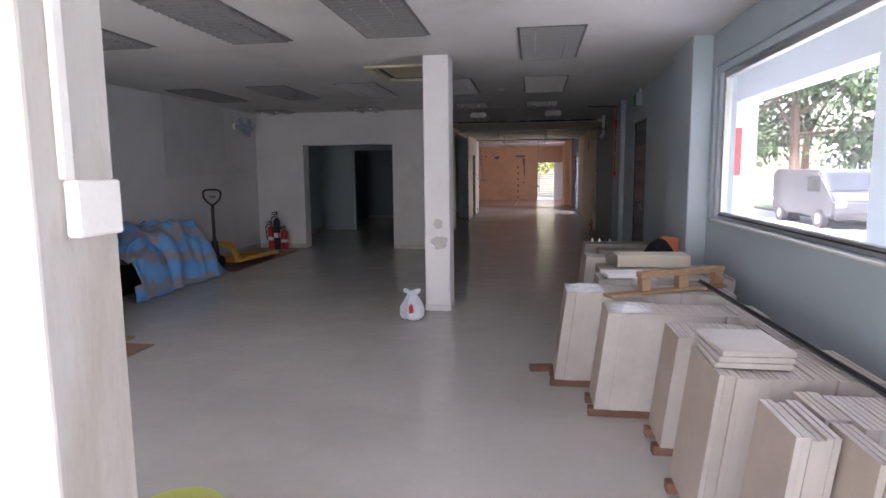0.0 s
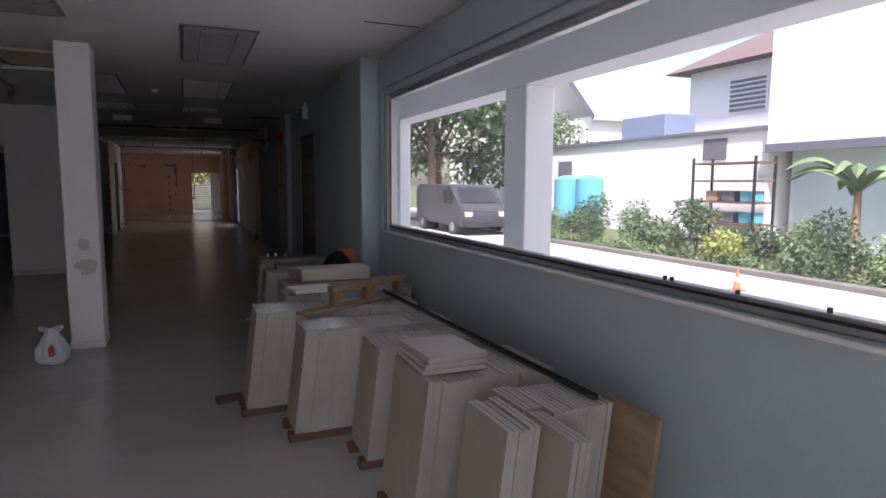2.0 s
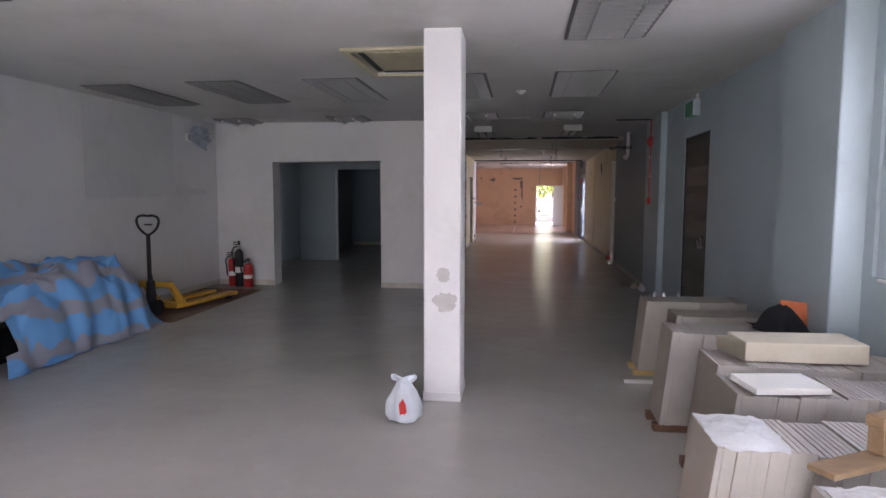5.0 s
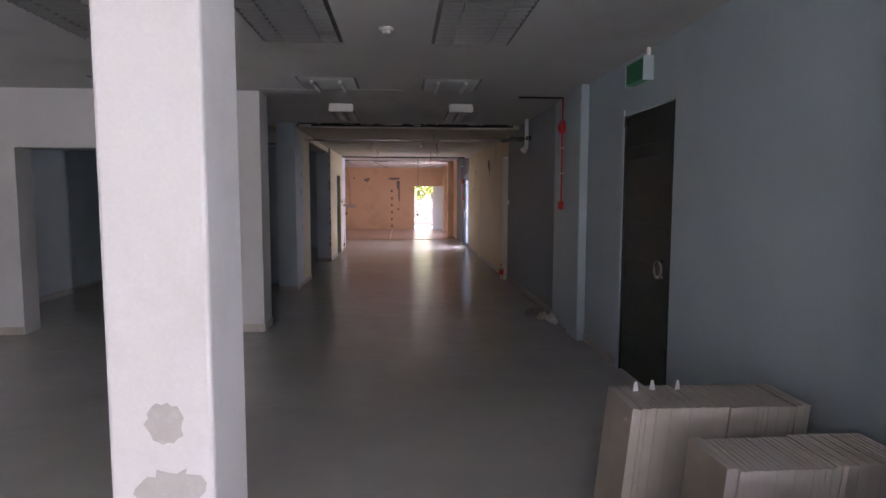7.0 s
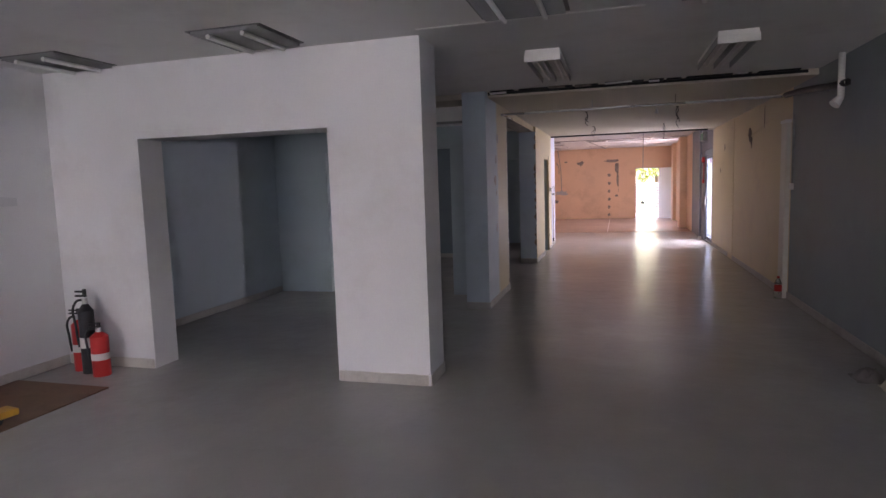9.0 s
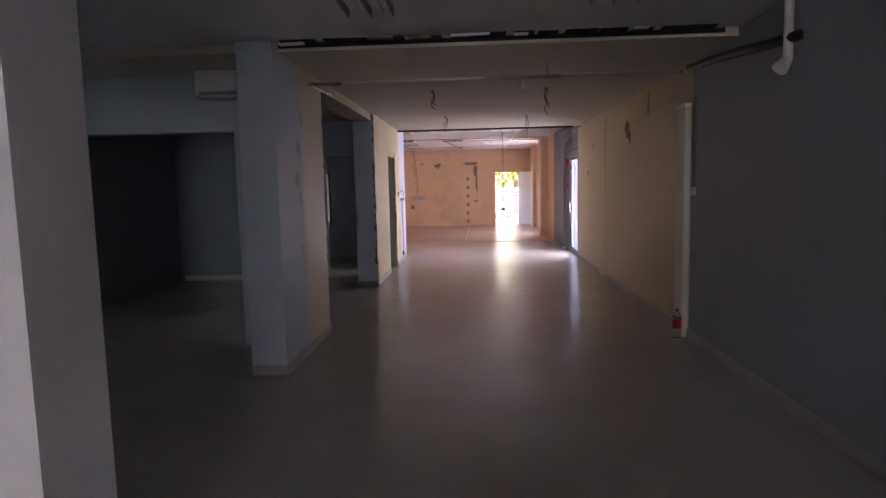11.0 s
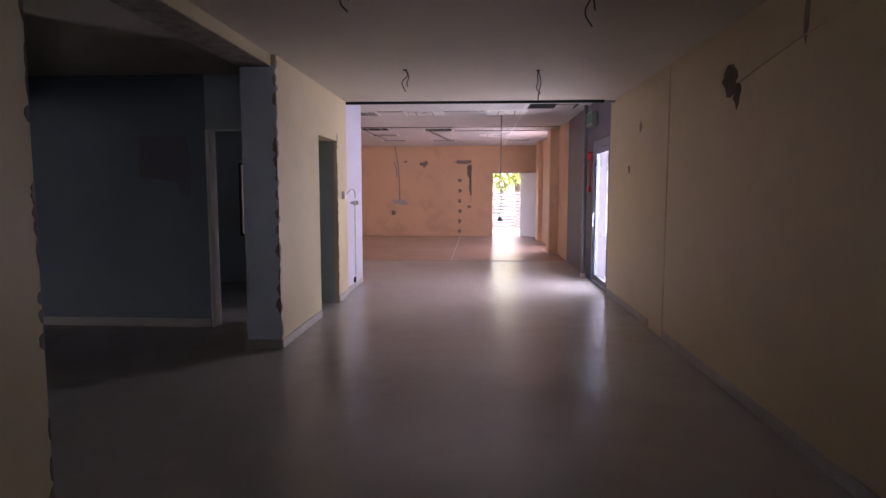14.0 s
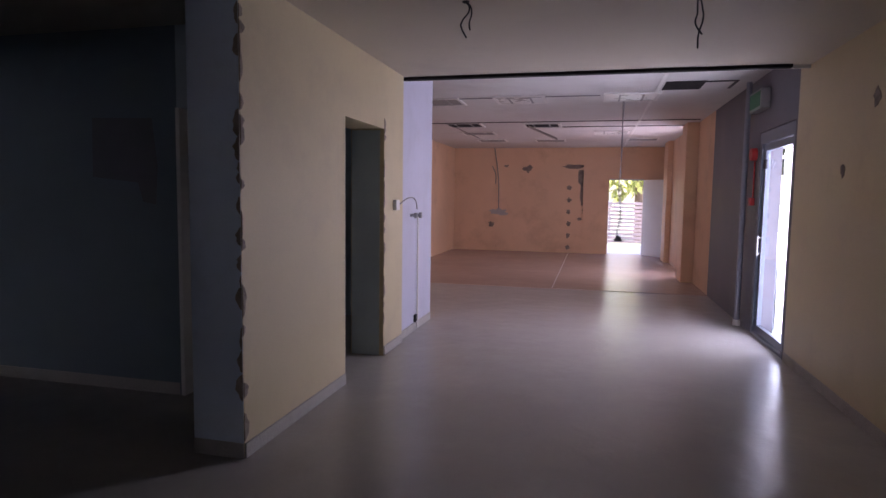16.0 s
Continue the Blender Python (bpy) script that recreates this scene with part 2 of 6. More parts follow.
def wall(name, axis, at, thick, a0, a1, z0, z1, openings, material, label):
    """A wall along y (axis 'x') or along x (axis 'y'), its face at `at` and its thickness signed, with openings (a0, a1, z0, z1)."""
    bm = bmesh.new()
    lo, hi = sorted((at, at + thick))
    us = sorted({a0, a1, *(u for o in openings for u in o[:2])})
    ws = sorted({z0, z1, *(w for o in openings for w in o[2:])})
    solid = {(i, j) for i in range(len(us) - 1) for j in range(len(ws) - 1)
             if not any(o[0] - 1e-6 < us[i] < o[1] - 1e-6 and o[2] - 1e-6 < ws[j] < o[3] - 1e-6 for o in openings)}
    corners = {}

    def corner(i, j, side):
        if (i, j, side) not in corners:
            d = (lo, hi)[side]
            corners[i, j, side] = bm.verts.new((d, us[i], ws[j]) if axis == "x" else (us[i], d, ws[j]))
        return corners[i, j, side]

    for i, j in solid:
        ring = ((i, j), (i + 1, j), (i + 1, j + 1), (i, j + 1))
        for side in (0, 1):
            bm.faces.new([corner(*q, side) for q in ring])
        for k, beside in enumerate(((i, j - 1), (i + 1, j), (i, j + 1), (i - 1, j))):
            if beside not in solid:
                p, q = ring[k], ring[(k + 1) % 4]
                bm.faces.new((corner(*p, 0), corner(*q, 0), corner(*q, 1), corner(*p, 1)))
    return thing(name, bm, material, label, "wall", kind="structure")


# ---- the setting ----
H1, H2, H3 = 2.76, 2.70, 2.90          # ceilings: shop, corridor, far room
XR, XL, XC = 2.66, -1.06, -1.025       # corridor faces
bm = bmesh.new()
box(bm, -6.2, 3.0, 0.2, 36.0, -0.2, 0.0)
thing("floor", bm, M_FLOOR, "smooth grey cement floor, slightly glossy and stained", "floor", kind="structure")

bm = bmesh.new()
box(bm, -3.05, XR, 28.66, 35.6, -0.1, 0.004)
floor_far = thing("floor_far_room", bm, M_FLOOR_RED, "reddish worn floor of the far room, slightly glossy", "floor", kind="structure")
for x0, x1, y0, y1 in ((0.3, XR - 0.1, 28.652, 28.668), (0.225, 0.24, 28.67, 35.58)):
    bm = bmesh.new(); box(bm, x0, x1, y0, y1, 0.0045, 0.007, 0.001)
    part("joint_strip", bm, M_SKIRT, floor_far, "thin worn joint strip")

# shop ceiling, with the recess of the air conditioner
bm = bmesh.new()
HX0, HX1, HY0, HY1 = -0.86, -0.1, 9.0, 10.05
box(bm, -6.2, HX0, 0.2, 17.0, H1, H1 + 0.06)
box(bm, HX1, 3.0, 0.2, 17.0, H1, H1 + 0.06)
box(bm, HX0, HX1, 0.2, HY0, H1, H1 + 0.06)
box(bm, HX0, HX1, HY1, 17.0, H1, H1 + 0.06)
thing("ceiling", bm, M_CEIL, "white painted shop ceiling with faint stains", "ceiling", kind="structure")
bm = bmesh.new()
box(bm, -6.2, 3.0, 17.06, 24.45, H2, H2 + 0.08)
thing("ceiling_corridor", bm, M_CEIL_CREAM, "cream painted corridor ceiling", "ceiling", kind="structure")
bm = bmesh.new()
box(bm, -6.2, 3.0, 24.5, 36.0, H3, H3 + 0.06)
thing("ceiling_far_room", bm, M_CEIL, "white suspended ceiling of the far room", "ceiling", kind="structure")
bm = bmesh.new()
box(bm, -6.4, 3.2, 0.0, 36.2, 3.25, 3.4)
thing("roof_slab", bm, M_RAW, "concrete slab above the ceilings", "ceiling", kind="structure")

# unseen mass added above the roof to keep sun off the back yard
bm = bmesh.new()
box(bm, -6.4, 3.2, 0.0, 36.2, 3.41, 7.6)
thing("wall_yard_shade", bm, M_OUTWHITE, "unseen block over the shop, added to shade the back yard", "wall", kind="structure")

# right-hand walls
wall("wall_east_window", "x", 2.70, 0.2, 0.2, 8.03, 0, 3.25, [(1.5, 7.925, 1.075, 2.455)], M_BLUE, "pale blue wall under and over the shop window")
wall("wall_east_shop", "x", XR, 0.24, 8.9, 14.4, 0, 3.25, [(11.14, 12.14, 0.0, 2.29)], M_BLUE, "pale blue painted wall with a door")
# darker blue than the stretch up to the projection
wall("wall_east_slate", "x", XR, 0.24, 14.4, 18.06, 0, 3.25, [], M_SLATEWALL, "slate blue wall, darker than the stretch before it, scuffed")
wall("wall_east_corridor", "x", XR, 0.24, 18.06, 24.72, 0, 3.25, [], M_CREAM, "cream painted corridor wall, scuffed")
wall("wall_east_door", "x", XR, 0.24, 24.72, 28.72, 0, 3.25, [(24.76, 26.0, 0.0, 2.27)], M_DARKGREY, "dark grey painted wall round a glass door")
# its window opening is made up, hidden behind a pilaster, to light the room
wall("wall_east_far", "x", XR, 0.24, 28.72, 36.0, 0, 3.25, [(30.78, 31.68, 0.6, 2.4)], M_PEACH, "peach painted wall of the far room")
for nm, x0, x1, y0, y1, h, mat, lb in (
        ("pilaster_1", 2.52, 2.9, 8.03, 8.9, 3.25, M_BLUE, "pale blue pilaster beside the shop window"),
        ("pilaster_2", 2.57, 2.66, 13.2, 13.62, H1, M_BLUE, "pale blue pilaster beyond the door"),
        ("pilaster_3", 2.652, 2.66, 22.05, 22.55, H2, M_CREAM, "cream pilaster in the corridor"),
        ("pilaster_7", 2.615, 2.66, 13.62, 14.45, H1, M_BLUE, "shallow pale blue projection carrying the fire alarm"),
        ("pilaster_4", 2.45, 2.66, 30.2, 30.75, H3, M_PEACH, "peach pilaster in the far room"),
        ("pilaster_5", 2.54, 2.66, 33.8, 34.5, H3, M_PEACH, "peach pilaster near the back door")):
    bm = bmesh.new()
    box(bm, x0, x1, y0, y1, 0, h, 0.008 if x1 - x0 > 0.03 else 0.002)
    thing(nm, bm, mat, lb, "pilaster", kind="structure")

# left-hand walls
wall("wall_west_shop", "x", -4.62, -0.2, 0.2, 13.88, 0, 3.25, [], M_WHITE, "white painted shop wall with grey patches")
bm = bmesh.new()
box(bm, -4.62, -3.45, 4.6, 7.55, 0, 3.25)
thing("wall_west_block", bm, M_WHITE, "white painted wall block standing into the shop", "wall", kind="structure")
wall("wall_pier_side", "y", 13.88, 0.3, -4.82, -3.61, 0, 3.25, [], M_WHITE, "white wall beside the wide opening")
wall("wall_pier", "y", 13.88, 0.4, -3.61, -0.93, 0, 3.25, [(-3.61, -1.74, 0.0, 2.11)], M_WHITE, "white wall with a wide opening into a dim room")
wall("wall_west_annex", "x", -4.66, -0.2, 14.18, 17.9, 0, 3.25, [], M_BLUE, "pale blue wall of the dim side room")
wall("wall_west_side_room", "x", -4.66, -0.2, 17.9, 22.3, 0, 3.25, [], M_BLUE_SHADE, "blue wall of the dark side room, its shade put into the colour")
wall("wall_annex_back", "y", 17.88, 0.2, -4.66, -1.36, 0, 3.25, [(-3.78, -1.8, 0.0, 2.15)], M_BLUE, "pale blue wall with a dark doorway")
bm = bmesh.new()
box(bm, -1.36, XL, 16.9, 18.42, 0, 3.25)
thing("pier_corridor", bm, M_TWOTONE, "stub wall beside the corridor, pale blue fading into cream", "wall", kind="structure")
bm = bmesh.new()
box(bm, -1.36, XL, 18.42, 21.44, 2.6, 3.25)
thing("beam_side_room", bm, M_CREAM, "cream beam over the broken-out opening", "beam", kind="structure")
wall("wall_west_corridor", "x", XC, -0.325, 21.44, 24.36, 0, 3.25, [(22.89, 23.79, 0.0, 2.12)], M_CREAM, "cream corridor wall with a doorway and broken edges")
wall("wall_west_lilac", "x", XL, -0.29, 24.36, 25.62, 0, 3.25, [], M_LILAC, "pale lilac end of the corridor wall")
wall("wall_store", "y", 22.3, 0.14, -4.86, -2.08, 0, 3.25, [], M_BLUE_SHADE, "blue wall of the dark side room, its shade put into the colour")
wall("wall_store_lintel", "y", 22.3, 0.14, -2.08, -1.35, 2.12, 3.25, [], M_BLUE, "lintel over the store doorway")
wall("wall_store_west", "x", -4.66, -0.2, 22.44, 25.5, 0, 3.25, [], M_BLUE, "store room wall")
wall("wall_store_back", "y", 25.5, 0.12, -4.86, -1.35, 0, 3.25, [(-3.03, -2.73, 0.74, 1.93)], M_BLUE, "store room wall with a small window")
wall("wall_far_west", "x", -3.05, -0.2, 25.62, 36.0, 0, 3.25, [], M_PEACH, "peach wall of the far room")
wall("wall_far_back", "y", 35.6, 0.2, -3.25, 2.9, 0, 3.25, [(1.26, 2.17, 0.0, 2.05)], M_PEACH, "peach painted back wall with chased plaster and an open door")
wall("wall_front", "y", 0.2, -0.2, -4.82, 2.9, 0, 3.25, [(-2.3, 1.0, 0.0, 2.35)], M_WHITE, "front wall of the shop with a wide glazed opening")

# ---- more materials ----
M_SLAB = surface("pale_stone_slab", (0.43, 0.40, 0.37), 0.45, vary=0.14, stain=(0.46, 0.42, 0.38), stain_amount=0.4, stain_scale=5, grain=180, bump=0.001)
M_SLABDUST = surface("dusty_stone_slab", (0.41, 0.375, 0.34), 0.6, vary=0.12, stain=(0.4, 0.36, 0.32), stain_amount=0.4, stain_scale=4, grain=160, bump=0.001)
M_SLABFACE = surface("brown_slab_side", (0.36, 0.305, 0.255), 0.75, vary=0.12, stain=(0.44, 0.4, 0.36), stain_amount=0.4, stain_scale=3, grain=160, bump=0.001)
M_PALEWOOD = surface("yellow_timber", (0.52, 0.36, 0.14), 0.65, vary=0.2, stain=(0.5, 0.45, 0.38), stain_amount=0.6, stain_scale=4, grain=40, bump=0.003, stretch=(1, 6, 6))
M_WOOD = surface("weathered_timber", (0.36, 0.24, 0.13), 0.7, vary=0.25, stain=(0.16, 0.1, 0.06), stain_amount=0.5, stain_scale=3, grain=40, bump=0.004, stretch=(6, 1, 6))
M_OLDWOOD = surface("old_brown_timber", (0.27, 0.175, 0.095), 0.75, vary=0.25, stain=(0.13, 0.08, 0.05), stain_amount=0.5, stain_scale=5, grain=50, bump=0.004, stretch=(1, 5, 5))
M_REDWOOD = surface("red_brown_timber", (0.17, 0.085, 0.05), 0.75, vary=0.25, stain=(0.1, 0.06, 0.04), stain_amount=0.5, stain_scale=4, grain=40, bump=0.004)
M_CARD = surface("brown_cardboard", (0.46, 0.31, 0.18), 0.8, vary=0.1, stain=(0.3, 0.2, 0.12), stain_amount=0.35, stain_scale=3, grain=80, bump=0.002)
M_CREAMCARD = surface("cream_carton", (0.56, 0.51, 0.41), 0.75, vary=0.08, stain=(0.45, 0.38, 0.28), stain_amount=0.3, stain_scale=4, grain=80, bump=0.002)
M_MAT = surface("brown_fibre_mat", (0.23, 0.14, 0.09), 0.9, vary=0.2, stain=(0.12, 0.08, 0.06), stain_amount=0.5, stain_scale=2.5, grain=120, bump=0.006)
M_YELLOW = surface("worn_yellow_paint", (0.60, 0.31, 0.03), 0.5, vary=0.15, stain=(0.2, 0.12, 0.06), stain_amount=0.6, stain_scale=7, grain=60, bump=0.002)
M_CLOTH = surface("black_cloth", (0.012, 0.012, 0.016), 0.95, vary=0.3, grain=200, bump=0.004)
M_RAG = surface("dusty_grey_cloth", (0.25, 0.23, 0.21), 0.95, vary=0.3, grain=150, bump=0.004)
M_ORANGE = surface("orange_card", (0.65, 0.16, 0.05), 0.6, vary=0.1, bump=0.001)
M_BLUEBAND = surface("blue_plastic_band", (0.05, 0.17, 0.48), 0.4, vary=0.12, bump=0.001)
M_SACK = surface("white_woven_sack", (0.72, 0.70, 0.68), 0.6, vary=0.08, stain=(0.5, 0.47, 0.45), stain_amount=0.3, stain_scale=6, grain=150, bump=0.004)
M_PURPLE = surface("purple_print", (0.12, 0.03, 0.10), 0.6, vary=0.2, bump=0.001)
M_PRINT = surface("brown_print", (0.2, 0.1, 0.06), 0.8, vary=0.2, bump=0.0)
M_BAG = surface("white_carrier_plastic", (0.62, 0.66, 0.72), 0.35, vary=0.08, grain=30, bump=0.006)
M_FILM = surface("milky_wrapping_film", (0.75, 0.76, 0.78), 0.25, vary=0.08, grain=40, bump=0.01)
M_LIME = surface("lime_plastic", (0.55, 0.60, 0.16), 0.45, vary=0.08, bump=0.001)
M_PATCH = surface("grey_filler_patch", (0.50, 0.48, 0.47), 0.8, vary=0.12, stain=(0.4, 0.38, 0.36), stain_amount=0.5, stain_scale=8, bump=0.002)
M_LOUVRE = surface("lamp_louvre", (0.3, 0.3, 0.3), 0.4, metal=0.5, vary=0.06, bump=0.0)
M_LAMPPAN = surface("lamp_housing", (0.27, 0.27, 0.27), 0.5, vary=0.08, bump=0.0)
M_LFRAME = surface("dark_lamp_frame", (0.16, 0.16, 0.16), 0.5, vary=0.1, bump=0.0)
M_HATCH = surface("yellowed_casing", (0.66, 0.59, 0.42), 0.7, vary=0.12, stain=(0.48, 0.38, 0.2), stain_amount=0.5, stain_scale=3, bump=0.002)
M_DOORBAND = surface("frosted_door_band", (0.034, 0.05, 0.043), 0.45, vary=0.2, stain_scale=3, bump=0.0)
M_DOORGLASS = surface("dark_green_laminate", (0.014, 0.03, 0.024), 0.35, vary=0.2, stain=(0.03, 0.045, 0.038), stain_amount=0.3, stain_scale=2, bump=0.0, stretch=(0.3, 0.3, 2.2))
M_EXIT = glowing("green_exit_panel", (0.015, 0.13, 0.06), 0.01)


def tarp_material():
    m = surface("striped_tarpaulin", (0.1, 0.26, 0.5), 0.45, vary=0.15, grain=120, bump=0.002)
    nt = m.node_tree
    b = nt.nodes["Principled BSDF"]
    gm = nt.nodes.new("ShaderNodeNewGeometry")
    sep = nt.nodes.new("ShaderNodeSeparateXYZ")
    nt.links.new(gm.outputs["Position"], sep.inputs[0])
    mix = nt.nodes.new("ShaderNodeMath"); mix.operation = "MULTIPLY_ADD"
    nt.links.new(sep.outputs[1], mix.inputs[0]); mix.inputs[1].default_value = 0.10
    nt.links.new(sep.outputs[2], mix.inputs[2])
    add = nt.nodes.new("ShaderNodeMath"); add.operation = "MULTIPLY_ADD"
    nt.links.new(noise_tex(nt, 2.6, 3, 0.5), add.inputs[0]); add.inputs[1].default_value = 0.55
    nt.links.new(mix.outputs[0], add.inputs[2])
    mul = nt.nodes.new("ShaderNodeMath"); mul.operation = "MULTIPLY"
    nt.links.new(add.outputs[0], mul.inputs[0]); mul.inputs[1].default_value = 2.9
    fr = nt.nodes.new("ShaderNodeMath"); fr.operation = "FRACT"
    nt.links.new(mul.outputs[0], fr.inputs[0])
    blue, grey = (0.13, 0.37, 0.72), (0.30, 0.30, 0.37)
    col = ramp(nt, fr.outputs[0], [(0.0, blue), (0.50, blue), (0.56, grey), (0.93, grey), (0.99, blue)])
    nt.links.new(col, b.inputs["Base Color"])
    return m


M_TARP = tarp_material()

M_FILLER = surface("pale_grey_filler", (0.55, 0.53, 0.52), 0.75, vary=0.12, stain=(0.7, 0.69, 0.69), stain_amount=0.7, stain_scale=9, grain=90, bump=0.003)
# ---- the column ----
col = holder("column", (0.02, 8.61, 0), "white painted square column with grey repair patches", "column")
bm = bmesh.new(); box(bm, -0.14, 0.138, -0.174, 0.17, 0, H1, 0.012, 2); part("shaft", bm, M_COLUMN, col)
bm = bmesh.new(); box(bm, -0.146, 0.144, -0.18, 0.176, 0, 0.07, 0.004); part("skirting", bm, M_WHITE, col)


def patch(name, pts, normal, depth, material):
    """A thin irregular patch of filler whose outline is given round its middle."""
    bm = bmesh.new()
    vs = [bm.verts.new(p) for p in pts]
    f = bm.faces.new(vs)
    r = bmesh.ops.extrude_face_region(bm, geom=[f])
    for v in r["geom"]:
        if isinstance(v, bmesh.types.BMVert):
            v.co += Vector(normal) * depth
    return bm


def blot(cx, cz, rx, rz, seed, n=18, rough=0.25):
    rnd = random.Random(seed)
    return [(cx + rx * (1 + rough * (rnd.random() - 0.5) * 2) * math.cos(2 * math.pi * i / n), cz + rz * (1 + rough * (rnd.random() - 0.5) * 2) * math.sin(2 * math.pi * i / n)) for i in range(n)]


for cx, cz, rx, rz, sd in ((0.01, 0.965, 0.05, 0.06, 1), (0.02, 0.77, 0.085, 0.07, 5)):
    bm = patch("repair_patch", [(x, -0.1745, z) for x, z in blot(cx, cz, rx, rz, sd, 22, 0.13 if sd == 1 else 0.3)], (0, -1, 0), 0.0015, M_FILLER)
    part("repair_patch", bm, M_FILLER, col, "grey filler patch")

# ---- entrance jamb beside the start ----
jamb = holder("door_jamb", (-0.06, 3.14, 0), "white painted entrance pillar with cable trunking and switch box", "pillar")
bm = bmesh.new(); box(bm, -0.6, 0.0, 0.0, 0.28, 0, H1, 0.01, 2); part("shaft", bm, surface("grimy_white_paint", (0.52, 0.505, 0.48), 0.6, vary=0.12, stain=(0.36, 0.31, 0.24), stain_amount=0.75, stain_scale=1.1, grain=70, bump=0.0016, stretch=(1.6, 1.6, 0.35)), jamb)
bm = bmesh.new(); box(bm, 0.0, 0.02, 0.08, 0.115, 1.511, H1, 0.003); part("cable_trunking", bm, M_WPLASTIC, jamb)
bm = bmesh.new(); box(bm, 0.0, 0.04, 0.09, 0.25, 1.37, 1.51, 0.006); part("switch_box", bm, M_WPLASTIC, jamb, "yellowed white switch box")

bm = bmesh.new()
tube(bm, (-0.43, 4.14, 0.0), (-0.43, 4.14, 0.11), 0.21, 0.19, 32)
thing("basin", bm, M_LIME, "lime green plastic basin upside down on the floor", "basin", smooth=False)

# ---- ceiling lights set into the shop ceiling ----


def louvre_light(cx, y0, y1, w=0.6, label="recessed ceiling light with a metal louvre, switched off"):
    h = holder("ceiling_light", (cx, (y0 + y1) / 2, H1), label, "ceiling light", "recessed lights of the shop")
    L = (y1 - y0) / 2
    W = w / 2
    bm = bmesh.new()
    for a in ((-W, W, -L, -L + 0.025), (-W, W, L - 0.025, L), (-W, -W + 0.025, -L + 0.025, L - 0.025), (W - 0.025, W, -L + 0.025, L - 0.025), (-0.012, 0.012, -L + 0.025, L - 0.025)):
        box(bm, *a, -0.008, -0.001)
    part("frame", bm, M_LFRAME, h)
    bm = bmesh.new(); box(bm, -W + 0.02, W - 0.02, -L + 0.02, L - 0.02, -0.0035, -0.0005); part("reflector", bm, M_LAMPPAN, h)
    n = int((2 * L - 0.1) / 0.085)
    for i in range(n):
        y = -L + 0.06 + i * (2 * L - 0.12) / (n - 1)
        bm = bmesh.new(); box(bm, -W + 0.027, W - 0.027, y - 0.004, y + 0.004, -0.03, -0.004)
        part("louvre", bm, M_LOUVRE, h)
    for s in (-0.14, 0.14):
        bm = bmesh.new(); tube(bm, (s, -L + 0.05, -0.017), (s, L - 0.05, -0.017), 0.009, n=8)
        part("tube", bm, M_LAMPPAN, h)
    return h


lightA = louvre_light(1.205, 7.38, 8.87)
for cx, cy in ((-0.17, 6.75), (-1.47, 6.75), (-2.85, 6.75), (1.205, 10.85), (-0.07, 10.85), (-1.4, 10.93), (-2.7, 10.93), (-3.98, 11.0), (1.2, 4.4), (-0.17, 4.4)):
    copy_thing(lightA, pose(cx, cy, H1))
for cx, cy in ((1.19, 13.31), (-0.08, 13.31), (-2.13, 13.43), (-4.02, 13.52)):
    o = copy_thing(lightA, pose(cx, cy, H1) @ Matrix.Diagonal((1.0, 0.42, 1.0, 1.0)))
    o.scale = (1.0, 0.42, 1.0)
    # white bars added for the bright reflections in the short lights
    for sx in (-0.14, 0.14):
        bm = bmesh.new(); tube(bm, (sx, -0.66, -0.045), (sx, 0.66, -0.045), 0.018, n=10); part("streak_bar", bm, M_WPLASTIC, o, "white bar added for the bright streak under the light")

hatch = holder("ceiling_cassette", ((HX0 + HX1) / 2, (HY0 + HY1) / 2, H1), "yellowed ceiling air conditioner with dark outlet slots", "air conditioner")
bm = bmesh.new()
hw, hl = (HX1 - HX0) / 2, (HY1 - HY0) / 2
for a in ((-hw - 0.05, hw + 0.05, -hl - 0.05, -hl + 0.02), (-hw - 0.05, hw + 0.05, hl - 0.02, hl + 0.05), (-hw - 0.05, -hw + 0.02, -hl + 0.02, hl - 0.02), (hw - 0.02, hw + 0.05, -hl + 0.02, hl - 0.02)):
    box(bm, *a, -0.025, -0.001, 0.004)
part("frame", bm, M_HATCH, hatch)
bm = bmesh.new(); box(bm, -hw + 0.02, hw - 0.02, -hl + 0.02, hl - 0.02, 0.012, 0.024); part("panel", bm, M_HATCH, hatch, "water-stained yellow panel")
for a in ((-hw + 0.1, hw - 0.1, -hl + 0.05, -hl + 0.1), (-hw + 0.1, hw - 0.1, hl - 0.1, hl - 0.05), (-hw + 0.05, -hw + 0.1, -hl + 0.12, hl - 0.12), (hw - 0.1, hw - 0.05, -hl + 0.12, hl - 0.12)):
    bm = bmesh.new(); box(bm, *a, 0.004, 0.0115); part("outlet_slot", bm, M_BLACK, hatch, "dark outlet slot")
bm = bmesh.new(); box(bm, -hw + 0.14, hw - 0.14, -hl + 0.15, hl - 0.15, 0.0, 0.0115, 0.004); part("grille", bm, M_HATCH, hatch)

det = holder("smoke_detector", (0.57, 11.2, H1), "small white round ceiling smoke detector", "smoke detector")
bm = bmesh.new(); tube(bm, (0, 0, 0), (0, 0, -0.02), 0.055, 0.05, 20); part("base", bm, M_WPLASTIC, det)
bm = bmesh.new(); tube(bm, (0, 0, -0.02), (0, 0, -0.04), 0.035, 0.025, 20); part("sensor", bm, M_WPLASTIC, det)


